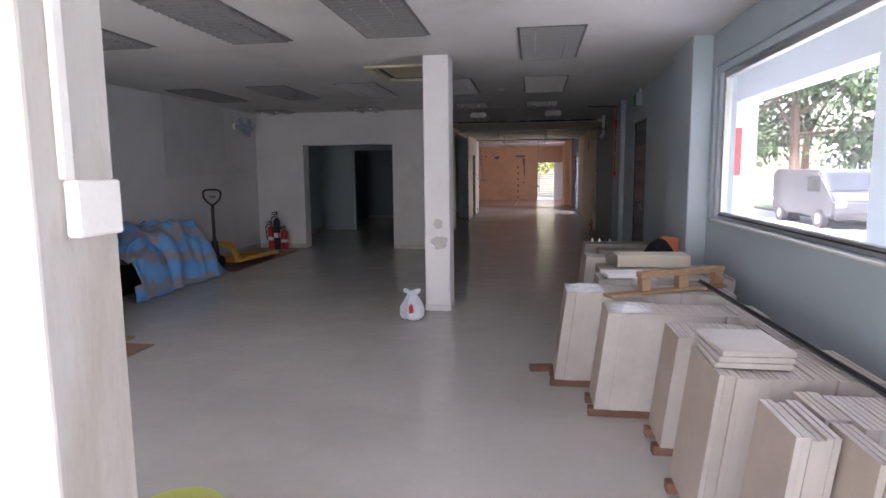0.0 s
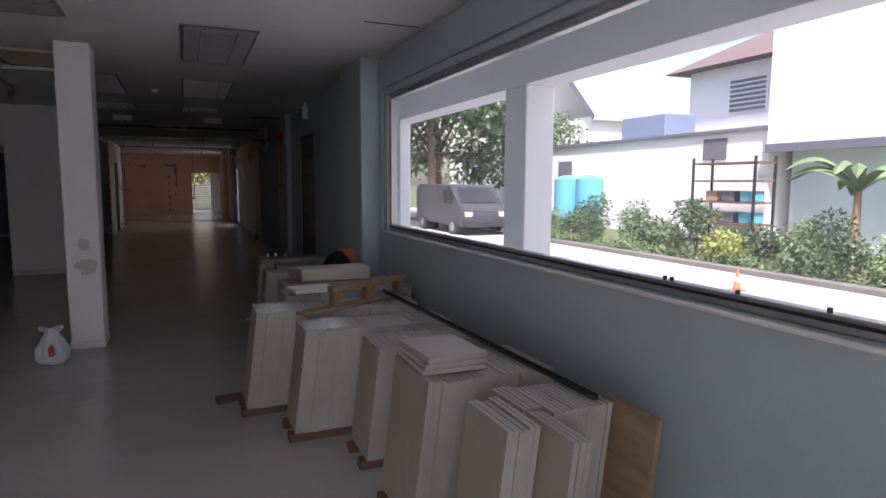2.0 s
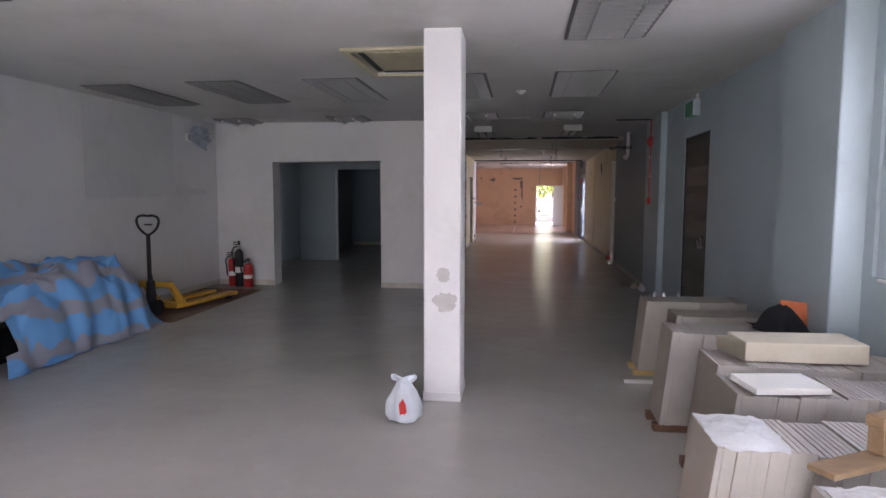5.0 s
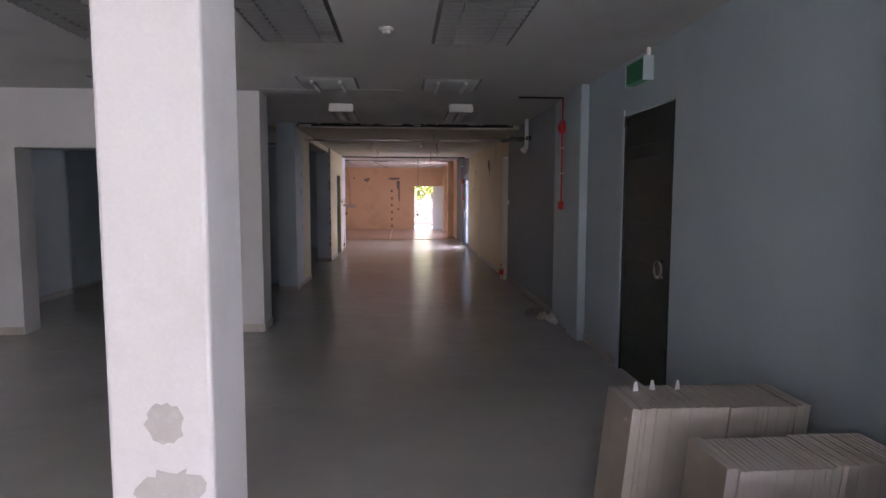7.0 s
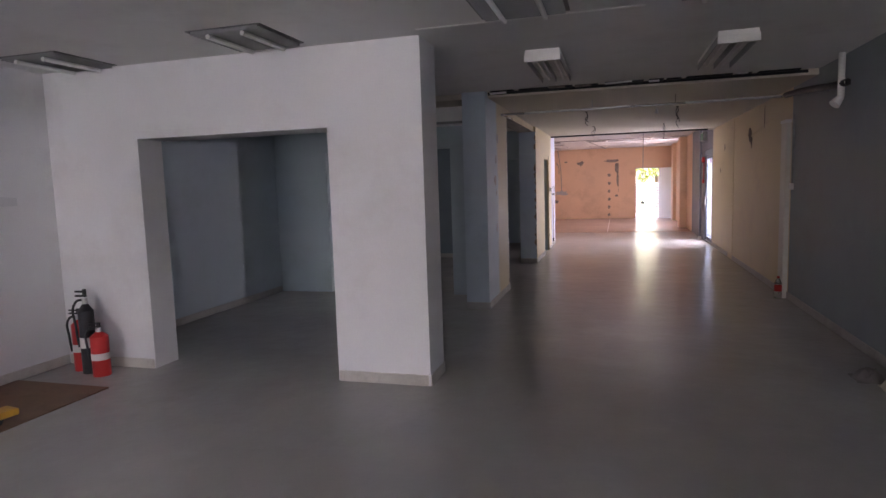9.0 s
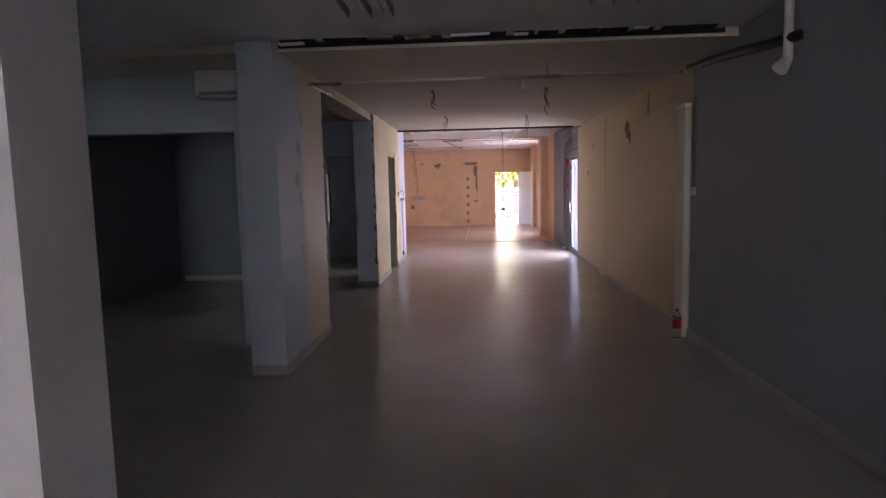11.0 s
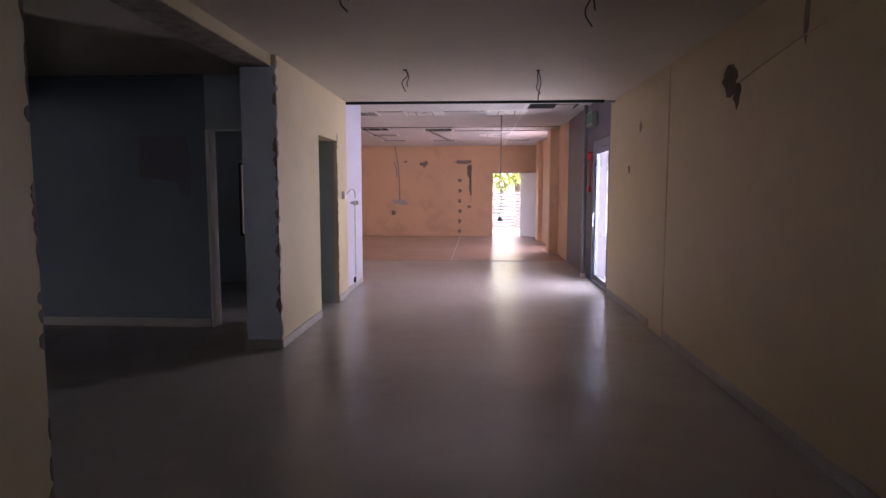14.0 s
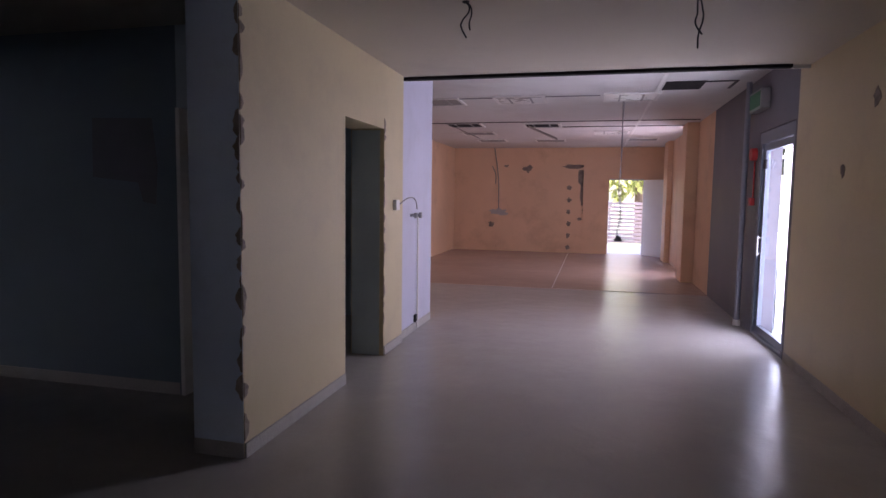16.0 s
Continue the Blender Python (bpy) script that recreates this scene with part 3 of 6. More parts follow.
def box_light(cx, y0, y1):
    """A surface lamp: a boxed head with open reflector blades behind."""
    h = holder("surface_light", (cx, y0, H1), "white boxed fluorescent light with a metal reflector", "ceiling light", "surface lights")
    L = y1 - y0
    bm = bmesh.new(); box(bm, -0.15, 0.15, 0, L, -0.035, -0.001, 0.003); part("housing", bm, M_WPLASTIC, h)
    bm = bmesh.new(); box(bm, -0.155, 0.155, -0.02, 0.005, -0.105, -0.036, 0.003); part("end_cap", bm, M_WPLASTIC, h)
    for s in (-0.075, 0.075):
        bm = bmesh.new(); tube(bm, (s, 0.02, -0.06), (s, L - 0.02, -0.06), 0.013, n=8); part("tube", bm, M_WPLASTIC, h)
    for s in (-0.145, 0.0, 0.145):
        bm = bmesh.new(); box(bm, s - 0.004, s + 0.004, 0.01, L - 0.01, -0.09, -0.036); part("reflector_blade", bm, M_LOUVRE, h)
    return h


bl = box_light(-0.1, 14.76, 16.05)
copy_thing(bl, pose(1.44, 14.7, H1))

# ---- shop window, sill and frame ----
win = tagged(new("window_1"), "wide aluminium-framed shop window looking on to the road", "window", kind="structure")
win.location = (2.78, 4.67, 1.7325)
for nm, a in (("bottom_rail", (-0.03, 0.03, -3.16, 3.16, -0.655, -0.60)), ("top_rail", (-0.03, 0.03, -3.16, 3.16, 0.605, 0.655)), ("jamb_rail", (-0.03, 0.03, 3.11, 3.16, -0.60, 0.605)), ("jamb_rail", (-0.03, 0.03, -3.16, -3.11, -0.60, 0.605))):
    bm = bmesh.new(); box(bm, *a, 0.004); part(nm, bm, M_ALU, win)
bm = bmesh.new(); box(bm, -0.003, 0.003, -3.11, 3.11, -0.60, 0.605)
pane = part("pane", bm, M_HAZEGLASS, win); pane.visible_shadow = False
bm = bmesh.new(); box(bm, -0.1, -0.032, -3.2, 3.165, -0.675, -0.6575, 0.004); part("sill", bm, M_WPLASTIC, win, "white painted sill")
bm = bmesh.new(); box(bm, -0.040, -0.031, -3.16, 3.155, -0.628, -0.616, 0.003); part("gasket", bm, M_BLACK, win, "dark rubber gasket")

for yy in (-0.62, -0.58, -0.95, -1.3):
    bm = bmesh.new(); tube(bm, (-0.02, yy, -0.6), (-0.02, yy, -0.582), 0.009, n=10); part("stop_knob", bm, M_BLACK, win, "black stop knob")

for nm, a in (("reveal_head", (-0.058, 0.02, -3.165, 3.252, 0.6575, 0.720)), ("reveal_jamb", (-0.058, 0.02, 3.166, 3.252, -0.655, 0.6565))):
    bm = bmesh.new(); box(bm, *a, 0.003); part(nm, bm, M_STUB, win, "pale painted window reveal")

# ---- slab stacks on timber bearers along the window wall ----


def slab_stack(x0, x1, y0, y1, h, lean=7.0, mat=M_SLAB, seed=0, label="stack of pale stone slabs leaning on edge on timber bearers"):
    rnd = random.Random(seed)
    st = holder("slab_stack", ((x0 + x1) / 2, (y0 + y1) / 2, 0), label, "stone slabs", "slab stacks under the window")
    ox, oy = -(x0 + x1) / 2, -(y0 + y1) / 2
    L = y1 - y0
    tl = math.tan(radians(lean))
    bm = bmesh.new(); box(bm, -0.01085, 0.01085, -L / 2, L / 2, 0, h, 0.0007)
    me = mesh_of("slab", bm, mat)
    me.materials.append(M_SLABFACE)                  # the broad sides are browner
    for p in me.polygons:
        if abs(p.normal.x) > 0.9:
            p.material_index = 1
    pitch = 0.0219
    n = int((x1 - x0) / pitch)
    gap, shift, drop = 0.0, 0.0, 1.0
    for i in range(n):
        if rnd.random() < 0.2:                       # bundles of slabs stand a little apart and out of line
            shift = rnd.uniform(-0.011, 0.006)
            drop = rnd.uniform(0.985, 1.0)
            gap += 0.0012 if rnd.random() < 0.2 else 0.0
        s = new("slab", me)
        s.parent = st
        x = x0 - h * tl + 0.012 + i * pitch + gap + ox
        if x + ox * 0 > x1 - x0 - (x1 - x0) / 2 + 0.02:
            continue
        s.matrix_basis = Matrix.Translation((x, shift + rnd.uniform(-0.0015, 0.0015), 0.056 - rnd.random() * 0.0015)) @ pose(0, 0, 0, 0, lean + rnd.uniform(-0.03, 0.03), rnd.uniform(-0.05, 0.05)) @ Matrix.Diagonal((1, 1, (h - 0.056) / h * drop * rnd.uniform(0.9975, 1.0) / math.cos(radians(lean)), 1))
    for yy in (-L * 0.34, L * 0.34):
        bm = bmesh.new(); box(bm, x0 - h * tl - 0.03 + ox, x1 + ox, yy - 0.035, yy + 0.035, 0, 0.052, 0.004)
        part("bearer", bm, M_REDWOOD if y0 < 9.2 else M_PALEWOOD, st, "red-brown timber bearer" if y0 < 9.2 else "yellow timber bearer")
    return st


XW = 2.62
stacks = [
    (1.68, 2.50, 9.30, 9.62, 0.66, M_SLABDUST), (1.785, 2.50, 8.72, 9.00, 0.655, M_SLABDUST), (1.59, 2.49, 8.02, 8.34, 0.68, M_SLAB),
    (1.637, XW, 7.25, 7.59, 0.68, M_SLAB), (1.585, XW, 6.80, 7.12, 0.675, M_SLAB), (1.30, 2.42, 6.14, 6.46, 0.69, M_SLAB),
    (1.52, 2.44, 5.62, 5.94, 0.668, M_SLAB), (1.815, 2.42, 5.12, 5.45, 0.662, M_SLABDUST), (1.81, 2.44, 4.40, 4.84, 0.705, M_SLABDUST),
    (1.875, 2.02, 3.84, 4.16, 0.70, M_SLAB), (2.03, 2.098, 3.68, 3.98, 0.70, M_SLABDUST), (2.105, 2.375, 3.91, 4.21, 0.71, M_SLAB),
    (2.022, 2.11, 3.992, 4.25, 0.703, M_SLABDUST)]
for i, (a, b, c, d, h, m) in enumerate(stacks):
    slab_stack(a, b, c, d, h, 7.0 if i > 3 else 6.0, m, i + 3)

# offcuts lying behind the stacks, against the wall
bm = bmesh.new(); box(bm, -0.012, 0.012, -0.5, 0.5, 0, 0.7, 0.002)
o = thing("plywood_sheet", bm, M_WOOD, "brown plywood sheet leaning beside the slabs", "board")
o.matrix_basis = pose(2.345, 3.89, 0.0, 0, 7, 0) @ Matrix.Diagonal((1, 0.32, 1, 1))

flat = holder("flat_slabs", (1.965, 4.67, 0.707), "three pale slabs lying flat on a stack", "stone slabs")
for i in range(3):
    bm = bmesh.new(); box(bm, -0.15 + 0.006 * i, 0.15, -0.19, 0.19 - 0.008 * i, i * 0.026, i * 0.026 + 0.023, 0.002)
    o = part("slab", bm, M_SLAB, flat); o.rotation_euler = (0, 0, radians(-2 + 2 * i))

bm = bmesh.new(); box(bm, -0.011, 0.011, -1.28, 1.28, 0, 0.004); box(bm, 0.008, 0.011, -1.28, 1.28, 0.0042, 0.02)
o = thing("angle_bar", bm, M_BLACK, "long dark steel angle lying on the slabs", "steel bar")
o.matrix_basis = pose(2.285, 5.23, 0.713, 0, 0, 1.3)
ct = holder("carton", (1.79, 7.33, 0.684), "long cream carton with a torn open end on the slabs", "carton")
bm = bmesh.new(); box(bm, 0.0, 0.62, 0.0, 0.27, 0.0, 0.105, 0.006, 2)
for v in bm.verts:                                   # softened, bulging card
    v.co += Vector((0, -0.006 * math.sin(v.co.x * 5.7), 0.006 * math.sin(v.co.x * 9 + v.co.y * 14)))
part("box", bm, M_CREAMCARD, ct)
for nm, rim, lean in (("torn_flap", ((0.0, 0.085), (0.04, 0.105), (0.09, 0.088), (0.15, 0.1), (0.2, 0.078), (0.255, 0.085)), 0.03), ("end_flap", ((0.0, 0.112), (0.02, 0.1), (0.035, 0.075), (0.05, 0.08), (0.06, 0.05), (0.065, 0.02)), 0.03)):
    bm = bmesh.new()
    lo = [bm.verts.new((-0.004 - s * lean / 0.15, 0.002 + s, 0.002)) for s, z in rim]
    hi = [bm.verts.new((-0.004 - s * lean / 0.15 - 0.012, 0.002 + s, z)) for s, z in rim]
    fs = [bm.faces.new((lo[i], lo[i + 1], hi[i + 1], hi[i])) for i in range(len(rim) - 1)]
    bmesh.ops.solidify(bm, geom=fs, thickness=0.004)
    part(nm, bm, M_CREAMCARD, ct)
ct.rotation_euler = (0, 0, radians(1.5))
tf = holder("pallet", (2.08, 6.27, 0.692), "light brown timber pallet frame lying on the slabs", "pallet")
for nm, a in (("rail", (-0.36, 0.36, -0.03, 0.03, 0.111, 0.152)), ("leg", (-0.35, -0.28, -0.028, 0.028, 0.022, 0.11)), ("leg", (0.28, 0.35, -0.028, 0.028, 0.022, 0.11)), ("block", (-0.04, 0.04, -0.028, 0.028, 0.022, 0.11)), ("board", (-0.62, 0.36, -0.06, 0.035, 0.0, 0.021))):
    bm = bmesh.new(); box(bm, *a, 0.003); part(nm, bm, M_OLDWOOD, tf)
tf.rotation_euler = (0, 0, radians(29))

bm = bmesh.new(); box(bm, -0.17, 0.17, -0.12, 0.12, 0, 0.03, 0.004, 2)
o = thing("foam_sheet", bm, M_WPLASTIC, "white foam sheet lying on the slabs", "foam sheet")
o.matrix_basis = pose(1.80, 6.92, 0.678, 0, 0, 8)

# wrapping film crumpled over two stacks


def crumple(name, cx, cy, z, rx, ry, hgt, seed, material, label, category, n=26, folds=1.0):
    rnd = noise
    bm = bmesh.new()
    bmesh.ops.create_grid(bm, x_segments=n, y_segments=n, size=1)
    for v in bm.verts:
        r = min(1.0, math.hypot(v.co.x, v.co.y))
        q = Vector((v.co.x * 2.1 + seed, v.co.y * 2.1, seed))
        w = rnd.noise(q) * 0.5 + abs(rnd.noise(q * 2.7)) * 0.6
        v.co = Vector((v.co.x * rx * (1 + 0.2 * rnd.noise(q * 1.3)), v.co.y * ry * (1 + 0.2 * rnd.noise(q * 1.1)), max(0.003, hgt * (1 - r * r) * (0.55 + w * folds + 0.25 * (1 - folds)))))
    o = thing(name, bm, material, label, category, smooth=True)
    o.location = (cx, cy, z)
    return o


crumple("wrapping_film", 1.42, 6.3, 0.688, 0.12, 0.17, 0.032, 3.0, M_FILM, "crumpled clear wrapping film on the slabs", "plastic film")
crumple("wrapping_film", 1.66, 5.78, 0.666, 0.13, 0.16, 0.032, 7.0, M_FILM, "crumpled clear wrapping film on the slabs", "plastic film")
for x, y, a in ((1.78, 9.54, 12), (1.87, 9.56, -8), (1.99, 9.55, 20)):
    bm = bmesh.new(); box(bm, -0.016, 0.016, -0.004, 0.004, 0.0, 0.05, 0.001)
    for v in bm.verts:
        if v.co.z > 0.03:
            v.co.x *= 0.35
    o = thing("plastic_spacer", bm, M_FILM, "small white plastic spacer standing on the slabs", "spacer", "spacers on the slabs")
    o.matrix_basis = pose(x, y, 0.652, 0, 0, a)
bm = bmesh.new(); box(bm, -0.27, 0.27, -0.02, 0.02, 0, 0.025, 0.003)
o = thing("timber_strip", bm, M_WPLASTIC, "white painted timber strip on the floor", "timber")
o.matrix_basis = pose(1.74, 9.11, 0, 0, 0, 2)
bagb = crumple("black_bag", 2.31, 8.2, 0.678, 0.155, 0.2, 0.215, 11.0, M_CLOTH, "black cloth bag slumped on the slabs", "bag", folds=0.25)
bm = bmesh.new(); box(bm, -0.115, 0.115, -0.008, 0.008, 0, 0.165, 0.003)
o = thing("orange_folder", bm, M_ORANGE, "orange card folder behind the black bag", "folder")
o.matrix_basis = pose(2.455, 8.31, 0.682, -10, 5, -8)
for x, y, z, rz in ((1.13, 6.5, 0.0, 10),):
    bm = bmesh.new(); box(bm, -0.09, 0.09, -0.035, 0.035, 0, 0.045, 0.005)
    o = thing("timber_block", bm, M_REDWOOD, "short dark timber offcut on the floor", "timber", "timber offcuts")
    o.matrix_basis = pose(x, y, z, 0, 0, rz)

# ---- carrier bag by the column ----
bag = holder("carrier_bag", (-0.19, 8.02, 0), "white knotted plastic carrier bag with a red mark", "bag")
bm = bmesh.new()
bmesh.ops.create_uvsphere(bm, u_segments=36, v_segments=24, radius=1)
for v in bm.verts:
    z = v.co.z
    t = (z + 1) / 2
    prof = 1.02 - 0.8 * t ** 1.25
    a = math.atan2(v.co.y, v.co.x)
    fold = 1 + 0.07 * math.sin(a * 7 + 3 * t) + 0.12 * noise.noise(v.co * 2.3)
    flat_r = math.hypot(v.co.x, v.co.y)
    base = flat_r ** 0.35 * max(0.1, prof)
    v.co = Vector((math.cos(a) * base * 0.15 * fold if flat_r > 1e-5 else 0, math.sin(a) * base * 0.135 * fold if flat_r > 1e-5 else 0, max(0.001, (t ** 0.8) * 0.3 + 0.015 * noise.noise(v.co * 4))))
part("body", bm, M_BAG, bag, smooth=True)
for s in (-1, 1):
    bm = bmesh.new()
    bmesh.ops.create_grid(bm, x_segments=8, y_segments=10, size=1)
    for v in bm.verts:
        t = (v.co.y + 1) / 2
        w = 0.018 + 0.03 * math.sin(math.pi * t) ** 0.8
        v.co = Vector((s * (0.012 + 0.05 * t) + v.co.x * w, 0.012 * noise.noise(Vector((v.co.x * 2, t * 4, s))) + 0.01 * s * math.sin(3 * v.co.x), 0.262 + 0.06 * t + 0.012 * noise.noise(Vector((v.co.x * 3, t * 3, 2 + s)))))
    o = part("handle_ear", bm, M_BAG, bag, smooth=True)
    o.modifiers.new("thickness", "SOLIDIFY").thickness = 0.004
bm = bmesh.new(); tube(bm, (0, 0, 0.245), (0, 0, 0.285), 0.03, 0.02, 12); part("knot", bm, M_BAG, bag)
bm = patch("mark", [(x, 0, z) for x, z in blot(0.0, 0.11, 0.028, 0.05, 4, 12, 0.3)], (0, -1, 0), 0.012, M_RED)
o = part("printed_mark", bm, M_RED, bag, "red printed mark"); o.location = (0.02, -0.14, 0.03)

# ---- tarpaulin heap by the left wall ----
TX0, TX1, TY0, TY1 = -4.58, -3.66, 8.45, 10.75


def heap(u, v):
    """Height of the covered goods at u across and v along, both 0..1."""
    across = min(1.0, (1.0 - u) * 2.9) ** 0.6
    along = min(1.0, (1 - v) * 4.2) ** 0.55 * (0.62 + 0.38 * min(1.0, v * 4.0))
    q = Vector((u * 2.2, v * 4.0, 0.3))
    h = 0.86 * across * along * (0.93 + 0.13 * noise.noise(q)) - 0.18 * max(0, v - 0.55)
    crease = 0.13 * abs(noise.noise(Vector((u * 4, v * 6, 2.0)))) + 0.07 * noise.noise(Vector((u * 7 + v * 3, v * 8 - u * 4, 5.0))) + 0.016 * noise.noise(Vector((u * 21, v * 19, 9.0)))
    return max(0.004, h + crease * min(1.0, h * 4))


bm = bmesh.new()
NU, NV = 70, 150
grid = []
for j in range(NV + 1):
    v = j / NV
    row = []
    for i in range(NU + 1):
        u = i / NU
        edge = (0.07 * noise.noise(Vector((v * 7, 1.0, 4.0))) + 0.04 * noise.noise(Vector((v * 13, 3.0, 4.0)))) * u ** 2
        spread = TX0 + (TX1 - TX0) * (1 - (1 - u) ** 1.25) + edge + 0.085 * noise.noise(Vector((u * 4.5, v * 8, 8)))
        row.append(bm.verts.new((max(TX0 - 0.03, spread), TY0 + (TY1 - TY0) * v + 0.04 * noise.noise(Vector((u * 6, v * 6, 1))), heap(u, v))))
    grid.append(row)
for j in range(NV):
    for i in range(NU):
        # the near corner is lifted, so that the crate shows
        if j < 7 and 30 < i < 66:
            continue
        bm.faces.new((grid[j][i], grid[j][i + 1], grid[j + 1][i + 1], grid[j + 1][i]))
bmesh.ops.delete(bm, geom=[v for v in bm.verts if not v.link_faces], context="VERTS")
tarp = thing("tarpaulin", bm, M_TARP, "blue and grey striped tarpaulin thrown over a heap of goods", "tarpaulin", smooth=True)
sol = tarp.modifiers.new("thickness", "SOLIDIFY"); sol.thickness = 0.004
bm = bmesh.new(); box(bm, -4.5, -4.1, 8.62, 9.3, 0.0, 0.33, 0.012)
thing("crate", bm, M_BLACK, "dark plastic crate under the tarpaulin", "crate")
bm = bmesh.new(); box(bm, -4.5, -4.1, 9.4, 10.3, 0.0, 0.5, 0.02)
thing("crate", bm, M_BLACK, "dark plastic crate under the tarpaulin", "crate")

# ---- mats on the floor ----
bm = bmesh.new(); box(bm, -4.6, -3.6, 10.75, 13.32, 0.0, 0.012, 0.003)
thing("fibre_mat", bm, M_MAT, "worn brown mat under the pallet truck", "mat")
bm = bmesh.new(); box(bm, -3.43, -2.32, 4.9, 6.8, 0.0, 0.012, 0.003)
thing("fibre_mat", bm, M_MAT, "worn brown mat under stacked cartons", "mat")

# ---- pallet truck ----
pj = holder("pallet_truck", (-4.12, 11.2, 0.012), "worn yellow hand pallet truck with a black handle", "pallet truck")
pj.rotation_euler = (0, 0, radians(-9))
for s in (-1, 1):
    bm = bmesh.new()
    box(bm, s * 0.19 - 0.075, s * 0.19 + 0.075, 0.22, 1.42, 0.05, 0.1, 0.012, 2)
    part("fork", bm, M_YELLOW, pj)
    bm = bmesh.new(); tube(bm, (s * 0.19 - 0.05, 1.28, 0.042), (s * 0.19 + 0.05, 1.28, 0.042), 0.04, n=16); part("load_roller", bm, M_BLACK, pj)
    bm = bmesh.new(); tube(bm, (s * 0.1 - 0.03, -0.06, 0.1), (s * 0.1 + 0.03, -0.06, 0.1), 0.1, n=24); part("steer_wheel", bm, M_BLACK, pj)
bm = bmesh.new()
box(bm, -0.26, 0.26, 0.12, 0.24, 0.06, 0.13, 0.01)
for s in (-1, 1):
    vs = [bm.verts.new((s * 0.2 + dx, y, z)) for dx in (-0.03, 0.03) for y, z in ((0.02, 0.40), (0.09, 0.42), (0.34, 0.1), (0.24, 0.1))]
    for f in ((0, 1, 2, 3), (7, 6, 5, 4), (0, 4, 5, 1), (1, 5, 6, 2), (2, 6, 7, 3), (3, 7, 4, 0)):
        bm.faces.new([vs[k] for k in f])
box(bm, -0.23, 0.23, 0.0, 0.06, 0.34, 0.42, 0.01)
part("frame", bm, M_YELLOW, pj)
bm = bmesh.new(); tube(bm, (0, -0.04, 0.14), (0, -0.04, 0.44), 0.07, 0.05, 20); tube(bm, (0, -0.04, 0.44), (0, -0.04, 0.5), 0.03, n=14); part("pump", bm, M_BLACK, pj)
bm = bmesh.new(); tube(bm, (0, -0.05, 0.36), (0, -0.05, 1.02), 0.026, n=14); part("tiller", bm, M_BLACK, pj)
curve_wire("handle", [(0, -0.05, 1.02), (-0.1, -0.05, 1.08), (-0.165, -0.05, 1.17), (-0.165, -0.05, 1.235), (-0.12, -0.05, 1.268), (0, -0.05, 1.272), (0.12, -0.05, 1.268), (0.165, -0.05, 1.235), (0.165, -0.05, 1.17), (0.1, -0.05, 1.08), (0, -0.05, 1.02)], 0.016, M_BLACK, pj)
bm = bmesh.new(); box(bm, -0.05, 0.07, -0.06, -0.04, 1.15, 1.17, 0.004); part("lever", bm, M_BLACK, pj)

# ---- fire extinguishers ----


def extinguisher(x, y, r, h, material, label, band=False):
    e = holder("fire_extinguisher", (x, y, 0), label, "fire extinguisher", "extinguishers in the corner")
    bm = bmesh.new()
    tube(bm, (0, 0, 0.0), (0, 0, h * 0.72), r, n=24)
    tube(bm, (0, 0, h * 0.72), (0, 0, h * 0.8), r, r * 0.35, 24)
    part("cylinder", bm, material, e, smooth=False)
    bm = bmesh.new(); tube(bm, (0, 0, h * 0.8), (0, 0, h * 0.87), r * 0.35, n=14); part("valve", bm, M_STEEL, e)
    bm = bmesh.new(); box(bm, -0.1, 0.02, -0.012, 0.012, h * 0.88, h * 0.9, 0.003); box(bm, -0.1, 0.0, -0.01, 0.01, h * 0.93, h * 0.95, 0.003); box(bm, -0.012, 0.02, -0.01, 0.01, h * 0.901, h * 0.97, 0.003); part("lever", bm, M_BLACK, e)
    curve_wire("hose", [(0.02, 0, h * 0.85), (-r * 1.2, -r * 0.4, h * 0.82), (-r * 1.35, -r * 0.5, h * 0.5), (-r * 1.2, -r * 0.4, h * 0.3)], 0.011, M_BLACK, e)
    if band:
        bm = bmesh.new(); tube(bm, (0, 0, h * 0.3), (0, 0, h * 0.42), r + 0.002, n=24); part("label_band", bm, M_WPLASTIC, e, "white paper label")
    return e


extinguisher(-4.30, 13.72, 0.064, 0.60, M_RED, "red fire extinguisher with a white label band", True)
extinguisher(-4.15, 13.67, 0.066, 0.80, M_BLACK, "tall black carbon dioxide fire extinguisher with a white label", True)
extinguisher(-3.97, 13.62, 0.076, 0.50, M_RED, "red fire extinguisher with a short body", True)

# ---- cartons and sacks against the wall block ----
for i, (dx, dy, rz) in enumerate(((0.0, 0.0, 6), (0.03, -0.03, 3), (-0.05, 0.0, 8))):
    c = holder("carton", (-2.92 + dx, 6.56 + dy, 0.03 + i * 0.15), "brown cardboard carton with a blue plastic band", "carton", "stack of banded cartons")
    c.rotation_euler = (0, 0, radians(rz))
    bm = bmesh.new(); box(bm, -0.2, 0.2, -0.33, 0.33, 0, 0.137, 0.008, 2); part("box", bm, M_CARD, c)
    bm = bmesh.new(); box(bm, -0.19, 0.19, -0.335, 0.28, 0.1375, 0.148, 0.004); part("band", bm, M_BLUEBAND, c)
    for k in range(3):
        bm = bmesh.new(); box(bm, 0.2, 0.203, -0.07 + k * 0.055, -0.025 + k * 0.055, 0.055, 0.095); part("printed_bar", bm, M_PRINT, c)
bm = bmesh.new(); box(bm, -3.15, -2.64, 6.25, 6.98, 0.012, 0.03, 0.003)
thing("board", bm, M_WOOD, "thin wooden board under the cartons", "board")
